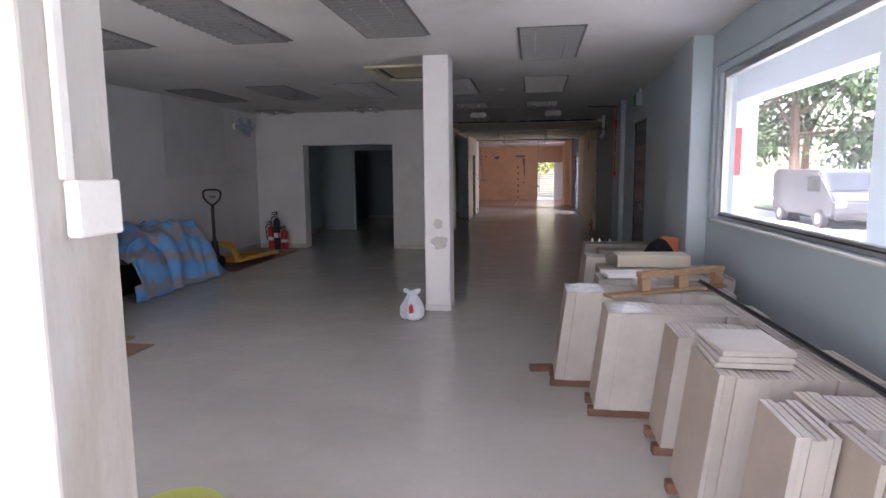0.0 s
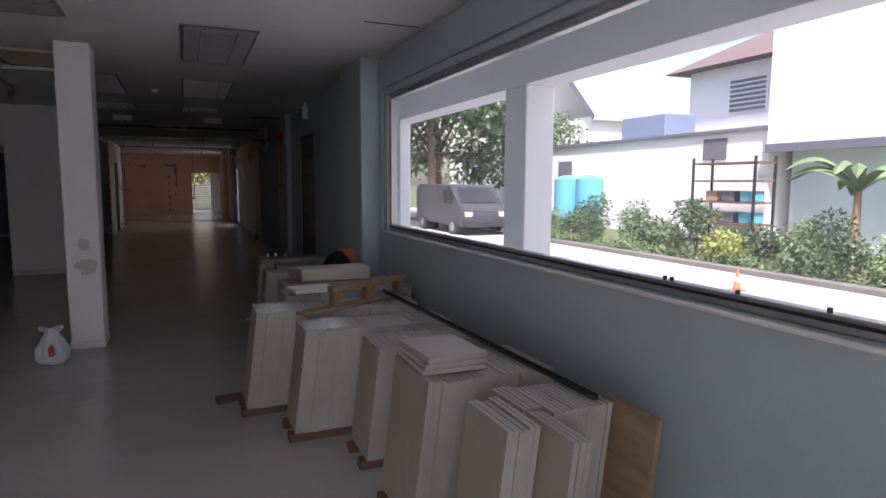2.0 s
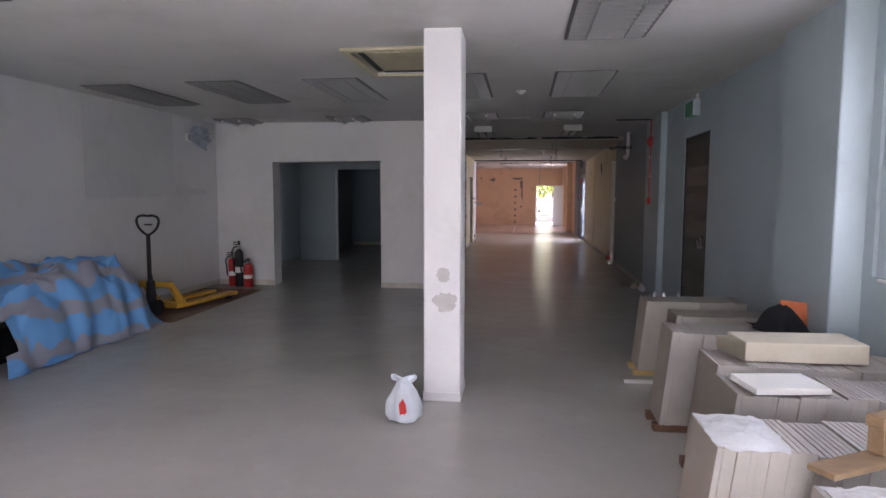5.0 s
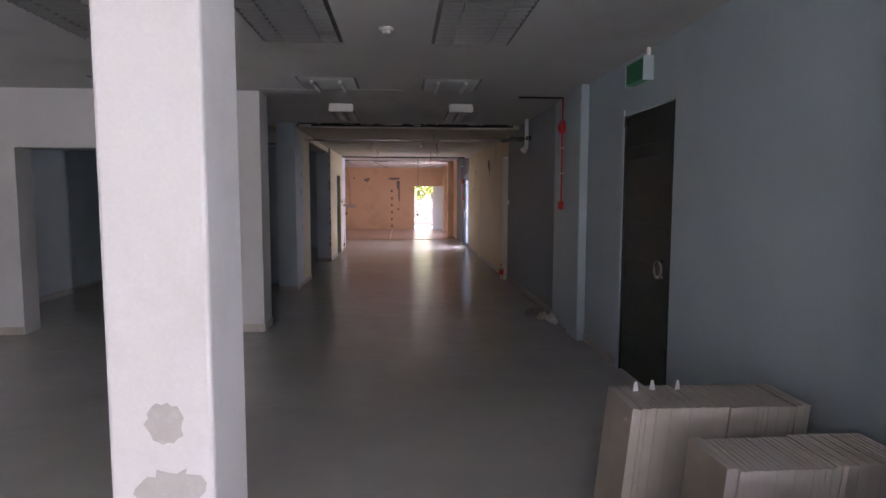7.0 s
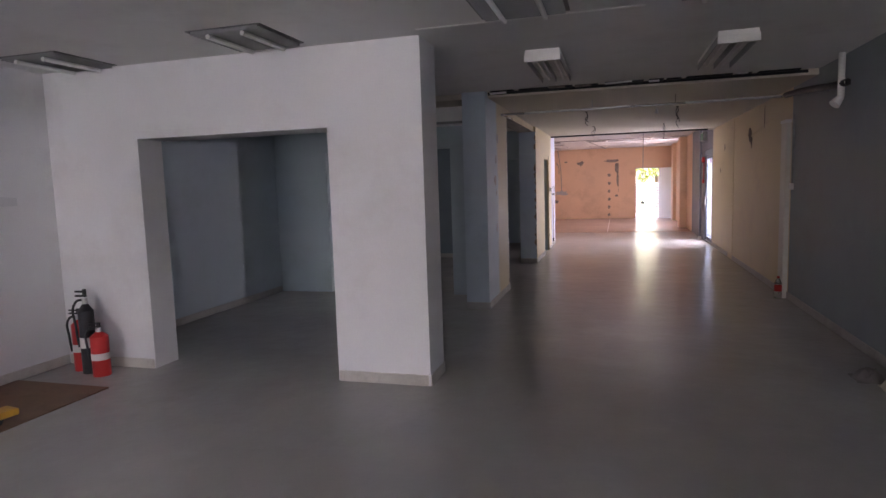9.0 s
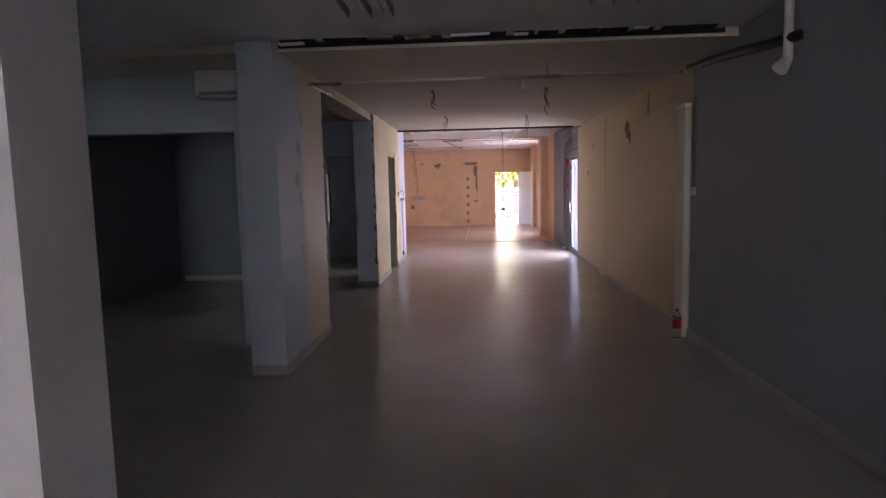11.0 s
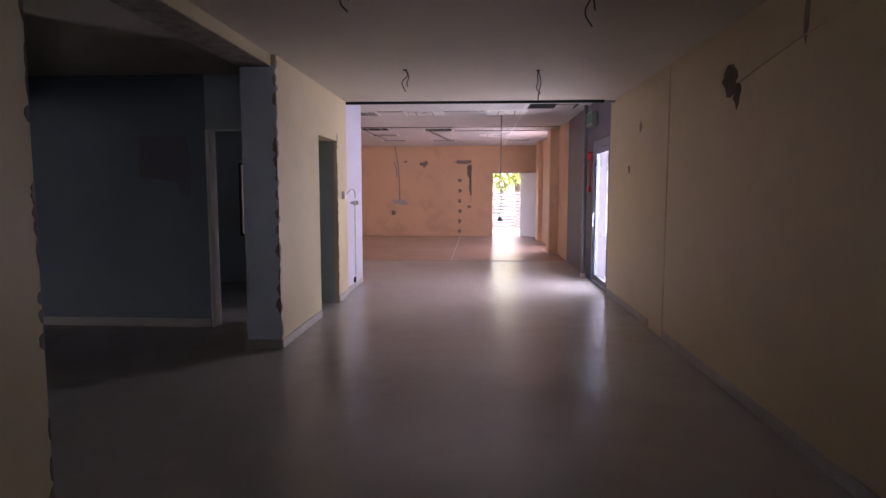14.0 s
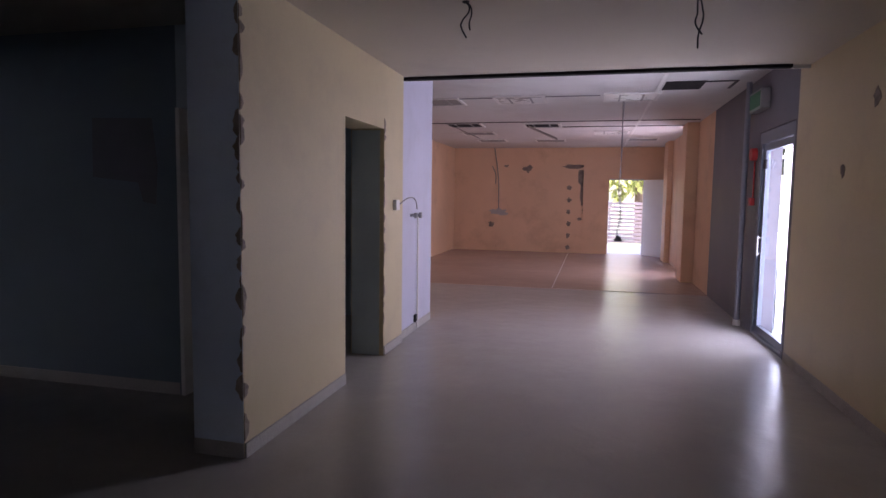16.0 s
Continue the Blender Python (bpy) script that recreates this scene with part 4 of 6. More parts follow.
for i in range(7):
    rnd = random.Random(40 + i)
    tan = i == 5
    c = holder("carton" if tan else "sack", (-3.23 + rnd.uniform(-0.01, 0.01), 6.28 + rnd.uniform(-0.03, 0.03), 0.012 + i * 0.118), "brown cardboard carton between packed sacks" if tan else "white packed sack with dark purple print", "carton" if tan else "sack", "stack of sacks")
    bm = bmesh.new(); box(bm, -0.19, 0.18, -0.66, 0.66, 0, 0.116, 0.012 if tan else 0.04, 1 if tan else 3); part("box" if tan else "body", bm, M_CARD if tan else M_SACK, c)
    for k in range(5):
        bm = bmesh.new(); box(bm, 0.18, 0.183, -0.58 + k * 0.25, -0.58 + k * 0.25 + (0.09 if tan else 0.14), 0.042, 0.085); part("printed_block", bm, M_PRINT if tan else M_PURPLE, c)
    for k in range(2):
        bm = bmesh.new(); box(bm, -0.15 + k * 0.17, -0.03 + k * 0.17, -0.663, -0.66, 0.042, 0.085); part("printed_block", bm, M_PRINT if tan else M_PURPLE, c)
crumple("sack", -3.22, 6.28, 0.838, 0.17, 0.5, 0.1, 21.0, M_SACK, "half-empty white sack slumped on the pile", "sack")

# ---- wall pieces in the shop ----
bm = patch("p", [(0, y, z) for y, z in ((10.7, 1.5), (13.5, 1.55), (13.5, 1.62), (12.6, 1.7), (12.6, 2.74), (10.7, 2.74))], (1, 0, 0), 0.003, M_PATCH)
o = thing("wall_patch", bm, surface("repainted_grey_patch", (0.64, 0.64, 0.65), 0.6, vary=0.08, stain_scale=1.5, stain=(0.46, 0.45, 0.45), bump=0.002), "greyer repainted area on the white wall", "paint patch", kind="structure"); o.location = (-4.62, 0, 0)
bm = patch("p", [(0, y, z) for y, z in ((6.9, 1.42), (7.5, 1.40), (7.5, 1.52), (6.9, 1.53))], (1, 0, 0), 0.003, M_PATCH)
o = thing("wall_patch", bm, M_PATCH, "grey filler strip on the white wall", "paint patch", kind="structure"); o.location = (-3.45, 0, 0)

fan = holder("wall_fan", (-4.62, 12.98, 2.44), "grey wall fan wrapped in plastic film", "fan")
bm = bmesh.new(); box(bm, 0.0, 0.05, -0.05, 0.05, -0.06, 0.06, 0.01); part("bracket", bm, M_WPLASTIC, fan)
bm = bmesh.new(); tube(bm, (0.05, 0, 0), (0.16, 0.0, 0.02), 0.05, 0.06, 16); part("motor", bm, M_LAMPPAN, fan)
bm = bmesh.new()
bmesh.ops.create_uvsphere(bm, u_segments=40, v_segments=28, radius=1)
for v in bm.verts:
    v.co = Vector((0.2 + v.co.x * 0.09, v.co.y * 0.2, v.co.z * (0.10 + 0.07 * abs(math.sin(v.co.y * 2.6 + 0.5))) - v.co.y * 0.03)) * (1 + 0.38 * noise.noise(v.co * 2.3 + Vector((4, 1, 7))) + 0.12 * noise.noise(v.co * 7))
part("wrapped_head", bm, surface("blue_grey_film", (0.34, 0.38, 0.45), 0.35, vary=0.15, grain=25, bump=0.01), fan, smooth=True)

# green door
gd = tagged(new("door_1"), "closed dark green door with a round steel pull", "door", kind="structure")
gd.location = (XR, 11.65, 0)
bm = bmesh.new(); box(bm, 0.015, 0.055, -0.485, 0.485, 0.01, 2.285, 0.003); part("leaf", bm, M_DOORGLASS, gd)
bm = bmesh.new()
for a in ((0.0, 0.06, -0.509, -0.4865, 0, 2.288), (0.0, 0.06, 0.4865, 0.49, 0, 2.288)):
    box(bm, *a)
part("frame", bm, M_BLACK, gd)
bm = bmesh.new(); box(bm, -0.012, 0.0, 0.491, 0.55, 0, 2.34, 0.003); part("architrave", bm, M_BLUE, gd)
for zz in (0.3, 0.62, 0.94, 1.26, 1.58, 1.9):
    bm = bmesh.new(); box(bm, 0.010, 0.015, -0.44, 0.44, zz, zz + 0.1, 0.002); part("panel", bm, M_DOORBAND, gd, "paler frosted band")
ring = curve_wire("pull_ring", [(-0.03, -0.36 + 0.065 * math.cos(2 * math.pi * k / 12), 1.02 + 0.065 * math.sin(2 * math.pi * k / 12)) for k in range(13)], 0.009, M_STEEL, gd)
bm = bmesh.new(); box(bm, -0.03, 0.012, -0.37, -0.35, 1.07, 1.09, 0.003); box(bm, -0.03, 0.012, -0.37, -0.35, 0.95, 0.97, 0.003); part("pull_mount", bm, M_STEEL, gd)
bm = bmesh.new(); box(bm, -0.006, 0.012, 0.43, 0.487, 2.19, 2.27, 0.002); part("hinge", bm, M_BLACK, gd)

ex = holder("exit_sign", (XR - 0.03, 11.75, 2.6), "green exit sign box hung from the ceiling", "exit sign")
bm = bmesh.new(); box(bm, -0.05, 0.03, -0.185, 0.185, -0.09, 0.08, 0.006); part("panel", bm, M_EXIT, ex)
bm = bmesh.new(); box(bm, -0.055, 0.03, -0.2, -0.186, -0.1, 0.09, 0.003); box(bm, -0.055, 0.03, 0.186, 0.2, -0.1, 0.09, 0.003); box(bm, -0.055, 0.03, -0.186, 0.186, 0.081, 0.09); part("casing", bm, M_BLUE, ex)
bm = bmesh.new(); box(bm, -0.01, 0.02, -0.16, -0.14, 0.091, 0.16, 0.003); part("hanger", bm, M_WPLASTIC, ex)

# alarm bell, call point and red conduit on the blue wall
al = holder("fire_alarm", (2.615, 14.02, 1.4), "red fire alarm bell and call point on red conduit", "fire alarm")
bm = bmesh.new(); tube(bm, (-0.02, 0, 0.12), (-0.02, 0, 1.35), 0.011, n=10); part("conduit", bm, M_RED, al)
bm = bmesh.new(); tube(bm, (-0.001, 0, 1.0), (-0.05, 0, 1.0), 0.085, 0.08, 24); tube(bm, (-0.05, 0, 1.0), (-0.075, 0, 1.0), 0.05, 0.03, 20); part("bell", bm, M_RED, al)
bm = bmesh.new(); box(bm, -0.05, -0.001, -0.05, 0.05, 0.02, 0.12, 0.006); part("call_point", bm, M_RED, al)
for zz in (0.45, 0.75):
    bm = bmesh.new(); box(bm, -0.034, -0.001, -0.02, 0.02, zz, zz + 0.012); part("clip", bm, M_WPLASTIC, al)
bm = bmesh.new(); tube(bm, (-0.02, 0, 1.345), (-0.55, 0, 1.345), 0.011, n=10); part("ceiling_conduit", bm, M_BLACK, al)

bm = bmesh.new(); box(bm, -0.01, 0.0, -0.05, 0.05, -0.06, 0.06, 0.004)
o = thing("blank_plate", bm, M_WPLASTIC, "off-white blank plate on the blue wall", "wall plate"); o.location = (XR, 9.0, 1.5)

# debris by the right wall
crumple("rag", 2.41, 14.68, 0.0, 0.11, 0.12, 0.12, 31.0, M_RAG, "dusty grey crumpled rag on the floor", "rag")
crumple("rag", 2.5, 14.45, 0.0, 0.08, 0.1, 0.11, 36.0, M_CREAMCARD, "beige crumpled rag on the floor", "rag")
crumple("paper_scrap", 2.575, 14.3, 0.0, 0.06, 0.1, 0.11, 33.0, M_SACK, "white crumpled paper by the wall", "paper")
bm = bmesh.new(); tube(bm, (0, 0, 0), (0, 0, 0.07), 0.035, 0.04, 18)
o = thing("cup", bm, M_WPLASTIC, "white paper cup lying by the wall", "cup"); o.matrix_basis = pose(2.52, 14.1, 0.036, 90, 0, 40)

# ---- open joints in the shop ceiling ----
for nm, x0, x1, y, w, mat, label in (("ceiling_joint_1", 2.2, 2.64, 6.73, 0.014, M_BLACK, "dark open joint in the ceiling boards"), ("ceiling_joint_2", -0.9, 0.7, 13.72, 0.03, M_WPLASTIC, "white filled joint in the ceiling boards")):
    bm = bmesh.new(); box(bm, x0, x1, y - w / 2, y + w / 2, H1 - 0.006, H1 - 0.0005, 0.001)
    for v in bm.verts:
        v.co.y += 0.012 * math.sin(v.co.x * 7)
    thing(nm, bm, mat, label, "ceiling joint", kind="structure")

# ---- skirtings ----


M_SCAR = surface("dirty_plaster_hole", (0.17, 0.14, 0.115), 0.9, vary=0.3, stain=(0.2, 0.17, 0.14), stain_amount=0.7, stain_scale=9, grain=60, bump=0.01)
M_SKIRT_PALE = surface("beige_skirting_paint", (0.60, 0.56, 0.51), 0.5, vary=0.1, stain=GRIME, stain_amount=0.4, stain_scale=2.5)


def skirting(name, x0, x1, y0, y1, material=M_SKIRT):
    bm = bmesh.new()
    box(bm, x0, x1, y0, y1, 0.0, 0.09, 0.003)
    thing(name, bm, material, "low painted skirting along the wall foot", "skirting", kind="structure")


for i, a in enumerate(((2.688, 2.699, 1.0, 8.02), (2.648, 2.659, 8.91, 11.1), (2.648, 2.659, 12.2, 13.19), (2.648, 2.659, 13.63, 22.04), (2.648, 2.659, 22.56, 24.7),
                       (-4.619, -4.608, 7.56, 13.87), (-4.6, -3.62, 13.868, 13.879), (-1.73, -0.94, 13.868, 13.879), (-0.929, -0.918, 13.88, 14.28),
                       (-1.36, -1.06, 16.888, 16.899), (-1.059, -1.048, 16.9, 18.42), (-1.024, -1.013, 21.44, 22.88), (-1.024, -1.013, 23.8, 24.35), (-1.35, -1.025, 21.428, 21.439), (-1.059, -1.048, 24.37, 25.6),
                       (-4.65, -4.64, 14.3, 17.86), (-4.6, -2.1, 22.288, 22.299))):
    skirting("baseboard_%d" % (i + 1), *a, material=M_SKIRT_PALE if 5 <= i <= 8 else M_SKIRT)

# painted end faces of the walls along the corridor
bm = bmesh.new(); box(bm, -1.348, -1.027, 21.434, 21.4395, 0.09, 2.6)
thing("trim_end_face", bm, surface("pale_blue_end_paint", (0.60, 0.70, 0.82), 0.55, vary=0.08, stain=(0.4, 0.45, 0.5), stain_amount=0.4, stain_scale=1.5, grain=90, bump=0.0014), "pale blue painted wall end", "wall", kind="structure")
bm = bmesh.new(); box(bm, -1.34, -1.065, 23.783, 23.7895, 0.0, 2.11)
thing("trim_door_lining", bm, surface("teal_grey_paint", (0.42, 0.52, 0.56), 0.55, vary=0.1, bump=0.002), "teal grey painted doorway reveal", "door lining", kind="structure")


def ragged_edge(name, x, y, z0, z1, dx, dy, seed, label, wide=0.035):
    """Broken plaster along an upright wall corner: raw scallops on both faces."""
    rnd = random.Random(seed)
    e = tagged(new(name), label, "broken plaster", kind="structure")
    e.location = (x, y, 0)
    z = z0
    while z < z1:
        h = rnd.uniform(0.05, 0.2)
        w = wide * rnd.uniform(0.5, 2.2)
        if rnd.random() < 0.75:
            pts = [(0, z), (0, z + h)] + [(w * (0.7 + 0.5 * rnd.random()) * math.sin(math.pi * (k + 0.5) / 6) ** 0.6, z + h * (1 - (k + 0.5) / 6)) for k in range(6)]
            bm = patch("chip", [(dx * u, -0.0005 if dx else dy * u, zz) for u, zz in pts], (0, -1, 0) if dx else (1, 0, 0), 0.004, M_RAW)
            part("chip", bm, M_RAW, e)
        z += h * rnd.uniform(0.8, 1.7)
    return e


ragged_edge("trim_broken_edge", XC, 21.434, 0.1, 2.58, -1, 0, 5, "raw broken plaster down the wall corner", 0.02)
ragged_edge("trim_broken_edge", XC, 21.44, 0.1, 2.58, 0, 1, 6, "raw broken plaster down the wall corner", 0.025)
ragged_edge("trim_broken_edge", XL, 18.42, 0.1, 2.58, 0, -1, 8, "raw broken plaster down the wall corner", 0.015)
ragged_edge("trim_broken_edge", XC, 23.79, 0.3, 2.2, 0, 1, 9, "raw broken plaster beside the doorway", 0.022)
# raw soffit of the broken-out opening
bm = bmesh.new(); box(bm, -1.355, -1.065, 18.43, 21.43, 2.592, 2.5995)
thing("trim_raw_soffit", bm, M_RAW, "raw broken soffit over the opening", "soffit", kind="structure")
for k, (y, z, r) in enumerate(((17.66, 2.22, 0.05), (17.53, 1.94, 0.05), (17.46, 1.66, 0.065), (17.54, 1.49, 0.035), (17.52, 1.01, 0.05))):
    bm = patch("p", [(0, a, b) for a, b in blot(y, z, r, r * 1.1, 50 + k, 26, 0.16)], (1, 0, 0), 0.003, M_RAW)
    o = thing("trim_filler_spot", bm, M_PATCH, "grey filler spot on the stub wall", "filler spot", kind="structure"); o.location = (XL, 0, 0)
# hole torn in the right wall, and lesser scars
for k, (y, z, ry, rz) in enumerate(((20.62, 2.3, 0.13, 0.11), (20.5, 2.17, 0.06, 0.08), (23.1, 2.2, 0.05, 0.06), (23.6, 1.75, 0.04, 0.05))):
    bm = patch("p", [(0, a, b) for a, b in blot(y, z, ry, rz, 70 + k, 16, 0.35)], (-1, 0, 0), 0.004, M_RAW)
    o = thing("trim_wall_scar", bm, M_SCAR if k < 2 else M_RAW, "dark hole knocked in the cream wall", "wall hole", kind="structure"); o.location = (XR, 0, 0)

o = curve_wire("wall_cable", [(XR - 0.006, 20.5, 2.25), (XR - 0.006, 19.9, 2.33), (XR - 0.006, 19.2, 2.4), (XR - 0.004, 18.35, 2.42)], 0.004, M_CREAM)
tagged(o, "thin painted-over cable clipped along the cream wall", "cable")
bm = patch("p", [(0, a, b) for a, b in blot(19.6, 2.48, 0.028, 0.15, 77, 18, 0.3)], (-1, 0, 0), 0.003, M_RAW)
o = thing("trim_wall_scar", bm, M_RAW, "narrow upright scar in the cream wall", "wall hole", kind="structure"); o.location = (XR, 0, 0)

# ---- torn ceiling edge and hanging rail ----
edge = tagged(new("trim_torn_ceiling"), "torn ceiling edge with hanging scraps, its dark gap shown by black strips", "ceiling gap", kind="structure")
edge.location = (0, 16.96, H1)
# black strips put the shade of the torn gap on the step face
bm = bmesh.new(); box(bm, -1.05, 2.55, 0.078, 0.098, -0.034, -0.001); part("joint_shade", bm, M_DARK, edge)
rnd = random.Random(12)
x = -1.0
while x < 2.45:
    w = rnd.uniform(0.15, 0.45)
    bm = bmesh.new(); box(bm, x, min(2.5, x + w), -0.05 + rnd.uniform(-0.02, 0.02), 0.09, -0.006 - rnd.random() * 0.01, 0.0, 0.003); part("gap_edge_shade", bm, M_DARK, edge)
    if rnd.random() < 0.6:
        bm = bmesh.new(); box(bm, x, x + w * 0.7, -0.07, -0.02, -0.03, -0.013, 0.003); o = part("scrap", bm, M_CEIL if rnd.random() < 0.6 else M_RAW, edge); o.rotation_euler = (radians(rnd.uniform(-12, 12)), radians(rnd.uniform(-2, 2)), 0)
    x += w + rnd.uniform(0.0, 0.08)
rail = holder("ceiling_rail", (0, 17.9, 2.57), "thin steel rail hung across the corridor", "rail")
bm = bmesh.new(); tube(bm, (XL + 0.01, 0, 0), (2.5, 0, 0.01), 0.016, n=14); part("bar", bm, M_STEEL, rail)
bm = bmesh.new(); tube(bm, (XL + 0.03, 0, 0.0), (XL + 0.03, 0.85, 0.02), 0.014, n=12); part("return_bar", bm, M_STEEL, rail)
for xx in (0.2, 1.25):
    bm = bmesh.new(); tube(bm, (xx, 0, 0.01), (xx, 0, 0.13), 0.006, n=8); part("hanger", bm, M_STEEL, rail)
crumple("paper_tag", 1.02, 17.89, 2.46, 0.025, 0.02, 0.1, 41.0, M_SACK, "white paper scrap caught on the rail", "paper", 8)
pp = holder("pipe_stub", (2.6, 16.15, 2.4), "white pipe stub with taped black cables on the wall", "pipe")
bm = bmesh.new(); tube(bm, (0, 0, -0.06), (0, 0, 0.36), 0.03, n=16); part("pipe", bm, M_WPLASTIC, pp)
bm = bmesh.new(); tube(bm, (0, 0, -0.06), (-0.06, -0.02, -0.13), 0.032, 0.05, 16); part("elbow", bm, M_WPLASTIC, pp)
curve_wire("cable_bundle", [(0.03, -0.08, 0.07), (-0.03, 0.15, 0.07), (-0.07, 0.7, 0.12), (-0.12, 1.5, 0.165)], 0.036, M_BLACK, pp)


def hanging_wire(x, y, z, seed, drop=0.22):
    rnd = random.Random(seed)
    w = holder("hanging_wire", (x, y, z), "bare dark cable ends hanging from the ceiling", "cable", "hanging ceiling cables")
    for k in range(2):
        pts = [(0, 0, 0)]
        for j in range(1, 5):
            pts.append((rnd.uniform(-0.03, 0.03) + 0.012 * k, rnd.uniform(-0.03, 0.03), -drop * j / 4 * (1 - 0.25 * k)))
        curve_wire("strand", pts, 0.005, M_BLACK, w)
    bm = bmesh.new(); tube(bm, (0, 0, 0.0), (0, 0, -0.006), 0.022, n=12); part("ceiling_hole", bm, M_DARK, w)


for k, (x, y) in enumerate(((0.05, 19.4), (1.41, 19.42), (0.06, 22.2), (1.41, 22.3))):
    hanging_wire(x, y, H2, 20 + k, 0.22 + 0.1 * (k % 2))

tr = holder("wall_trunking", (XR, 18.21, 0), "white boxed-in pipe up the corridor wall", "pipe casing")
bm = bmesh.new(); box(bm, -0.065, -0.001, -0.12, 0.12, 0.0, 2.27, 0.006); part("casing", bm, surface("cream_white_paint", (0.68, 0.66, 0.58), 0.5, vary=0.06, stain=(0.5, 0.46, 0.38), stain_scale=2, bump=0.002), tr)
bm = bmesh.new(); box(bm, -0.075, -0.001, -0.135, 0.135, 2.2705, 2.31, 0.004); part("cap", bm, M_WPLASTIC, tr)
sw = holder("wall_switch", (XR, 17.96, 1.46), "white wall switch on a thin conduit", "switch")
bm = bmesh.new(); box(bm, -0.035, -0.001, -0.04, 0.04, -0.04, 0.04, 0.005); part("box", bm, M_WPLASTIC, sw)
bm = bmesh.new(); tube(bm, (-0.012, 0, 0.04), (-0.012, 0, 0.9), 0.009, n=10); part("conduit", bm, M_LAMPPAN, sw)

bo = holder("drink_bottle", (2.545, 18.06, 0), "clear plastic drink bottle with a red label", "bottle")
bm = bmesh.new()
tube(bm, (0, 0, 0.001), (0, 0, 0.2), 0.045, n=20)
tube(bm, (0, 0, 0.2), (0, 0, 0.27), 0.045, 0.015, 20)
part("body", bm, glass("bottle_plastic", (0.85, 0.9, 0.9), 0.05, 1.25), bo)
bm = bmesh.new(); tube(bm, (0, 0, 0.1), (0, 0, 0.18), 0.0465, n=20, caps=False); part("label", bm, M_RED, bo, "red paper label")
bm = bmesh.new(); tube(bm, (0, 0, 0.27), (0, 0, 0.295), 0.016, n=14); part("cap", bm, M_RED, bo)

# services left on the lilac wall end
sb = holder("socket_box", (XC, 24.1, 1.42), "white socket box with loose grey wires", "socket")
bm = bmesh.new(); box(bm, 0.001, 0.04, -0.05, 0.05, -0.05, 0.05, 0.005); part("box", bm, M_WPLASTIC, sb)
curve_wire("loose_wire", [(0.03, 0.04, 0.0), (0.05, 0.3, 0.07), (0.04, 0.6, 0.04), (0.02, 0.72, -0.05)], 0.006, M_LAMPPAN, sb)
vp = holder("water_valves", (XL, 24.85, 1.3), "pair of brass water valves with a pipe to the floor", "valve")
for s in (-0.09, 0.09):
    bm = bmesh.new(); tube(bm, (0.0, s, 0), (0.07, s, 0), 0.018, n=12); tube(bm, (0.06, s, -0.03), (0.06, s, 0.03), 0.02, n=12); part("valve", bm, M_STEEL, vp)
bm = bmesh.new(); tube(bm, (0.02, 0.12, 0), (0.02, 0.14, -1.28), 0.01, n=10); part("pipe", bm, M_WPLASTIC, vp)
bm = bmesh.new(); box(bm, 0.001, 0.03, 0.05, 0.12, -1.2, -1.12, 0.004); part("floor_box", bm, M_BLACK, vp)

# ---- dark side room and store ----
bm = patch("p", [(x, 0, z) for x, z in ((-2.82, 1.62), (-2.42, 1.58), (-2.38, 1.44), (-2.27, 1.42), (-2.25, 1.7), (-2.29, 2.05), (-2.81, 2.06))], (0, -1, 0), 0.004, M_RAW)
o = thing("trim_dark_patch", bm, M_DARKGREY, "dark unpainted patch on the wall", "paint patch", kind="structure"); o.location = (0, 22.299, 0)
bm = bmesh.new(); box(bm, -2.079, -2.045, 22.28, 22.46, 0.0, 2.118, 0.003)
thing("trim_store_jamb", bm, M_WPLASTIC, "white painted door jamb of the store", "door jamb", kind="structure")
bm = bmesh.new(); box(bm, -2.25, -2.08, 22.441, 22.465, 1.5, 2.1, 0.003)
thing("cabinet_door", bm, M_WPLASTIC, "white cupboard door fixed behind the doorway", "cupboard door")
sw2 = tagged(new("window_2"), "small dark-framed store window", "window", kind="structure")
sw2.location = (-2.88, 25.53, 1.335)
for a in ((-0.15, 0.15, -0.02, 0.02, -0.59, -0.55), (-0.15, 0.15, -0.02, 0.02, 0.55, 0.59), (-0.15, -0.11, -0.02, 0.02, -0.55, 0.55), (0.11, 0.15, -0.02, 0.02, -0.55, 0.55)):
    bm = bmesh.new(); box(bm, *a, 0.003); part("frame_rail", bm, M_BLACK, sw2)
# blue-grey tint added to dim the light coming through the pane
bm = bmesh.new(); box(bm, -0.11, 0.11, -0.003, 0.003, -0.55, 0.55); o = part("pane", bm, glass("tinted_store_glass", (0.45, 0.54, 0.63)), sw2); o.visible_shadow = False

au = holder("air_conditioner", (-1.66, 17.88, 2.57), "white wall-hung air conditioner in the dim side room", "air conditioner")
bm = bmesh.new(); box(bm, -0.42, 0.26, -0.2, -0.001, -0.12, 0.13, 0.02, 2); part("casing", bm, M_WPLASTIC, au)
bm = bmesh.new(); box(bm, -0.38, 0.22, -0.206, -0.199, -0.105, -0.07, 0.002); part("outlet_flap", bm, M_LAMPPAN, au)

# ---- far room ----
# black strip in place of the shadow gap at the ceiling step
bm = bmesh.new(); box(bm, XL, 2.5, 24.39, 24.46, H2 - 0.03, H2 - 0.001)
thing("trim_gap_shadow", bm, M_DARK, "black strip for the shadow gap where the corridor ceiling ends", "ceiling gap", kind="structure")
bm = bmesh.new(); box(bm, XL, XR, 24.46, 24.5, H2 - 0.025, 3.25)
thing("beam_far_room", bm, M_CEIL, "white downstand over the step in the ceiling", "beam", kind="structure")
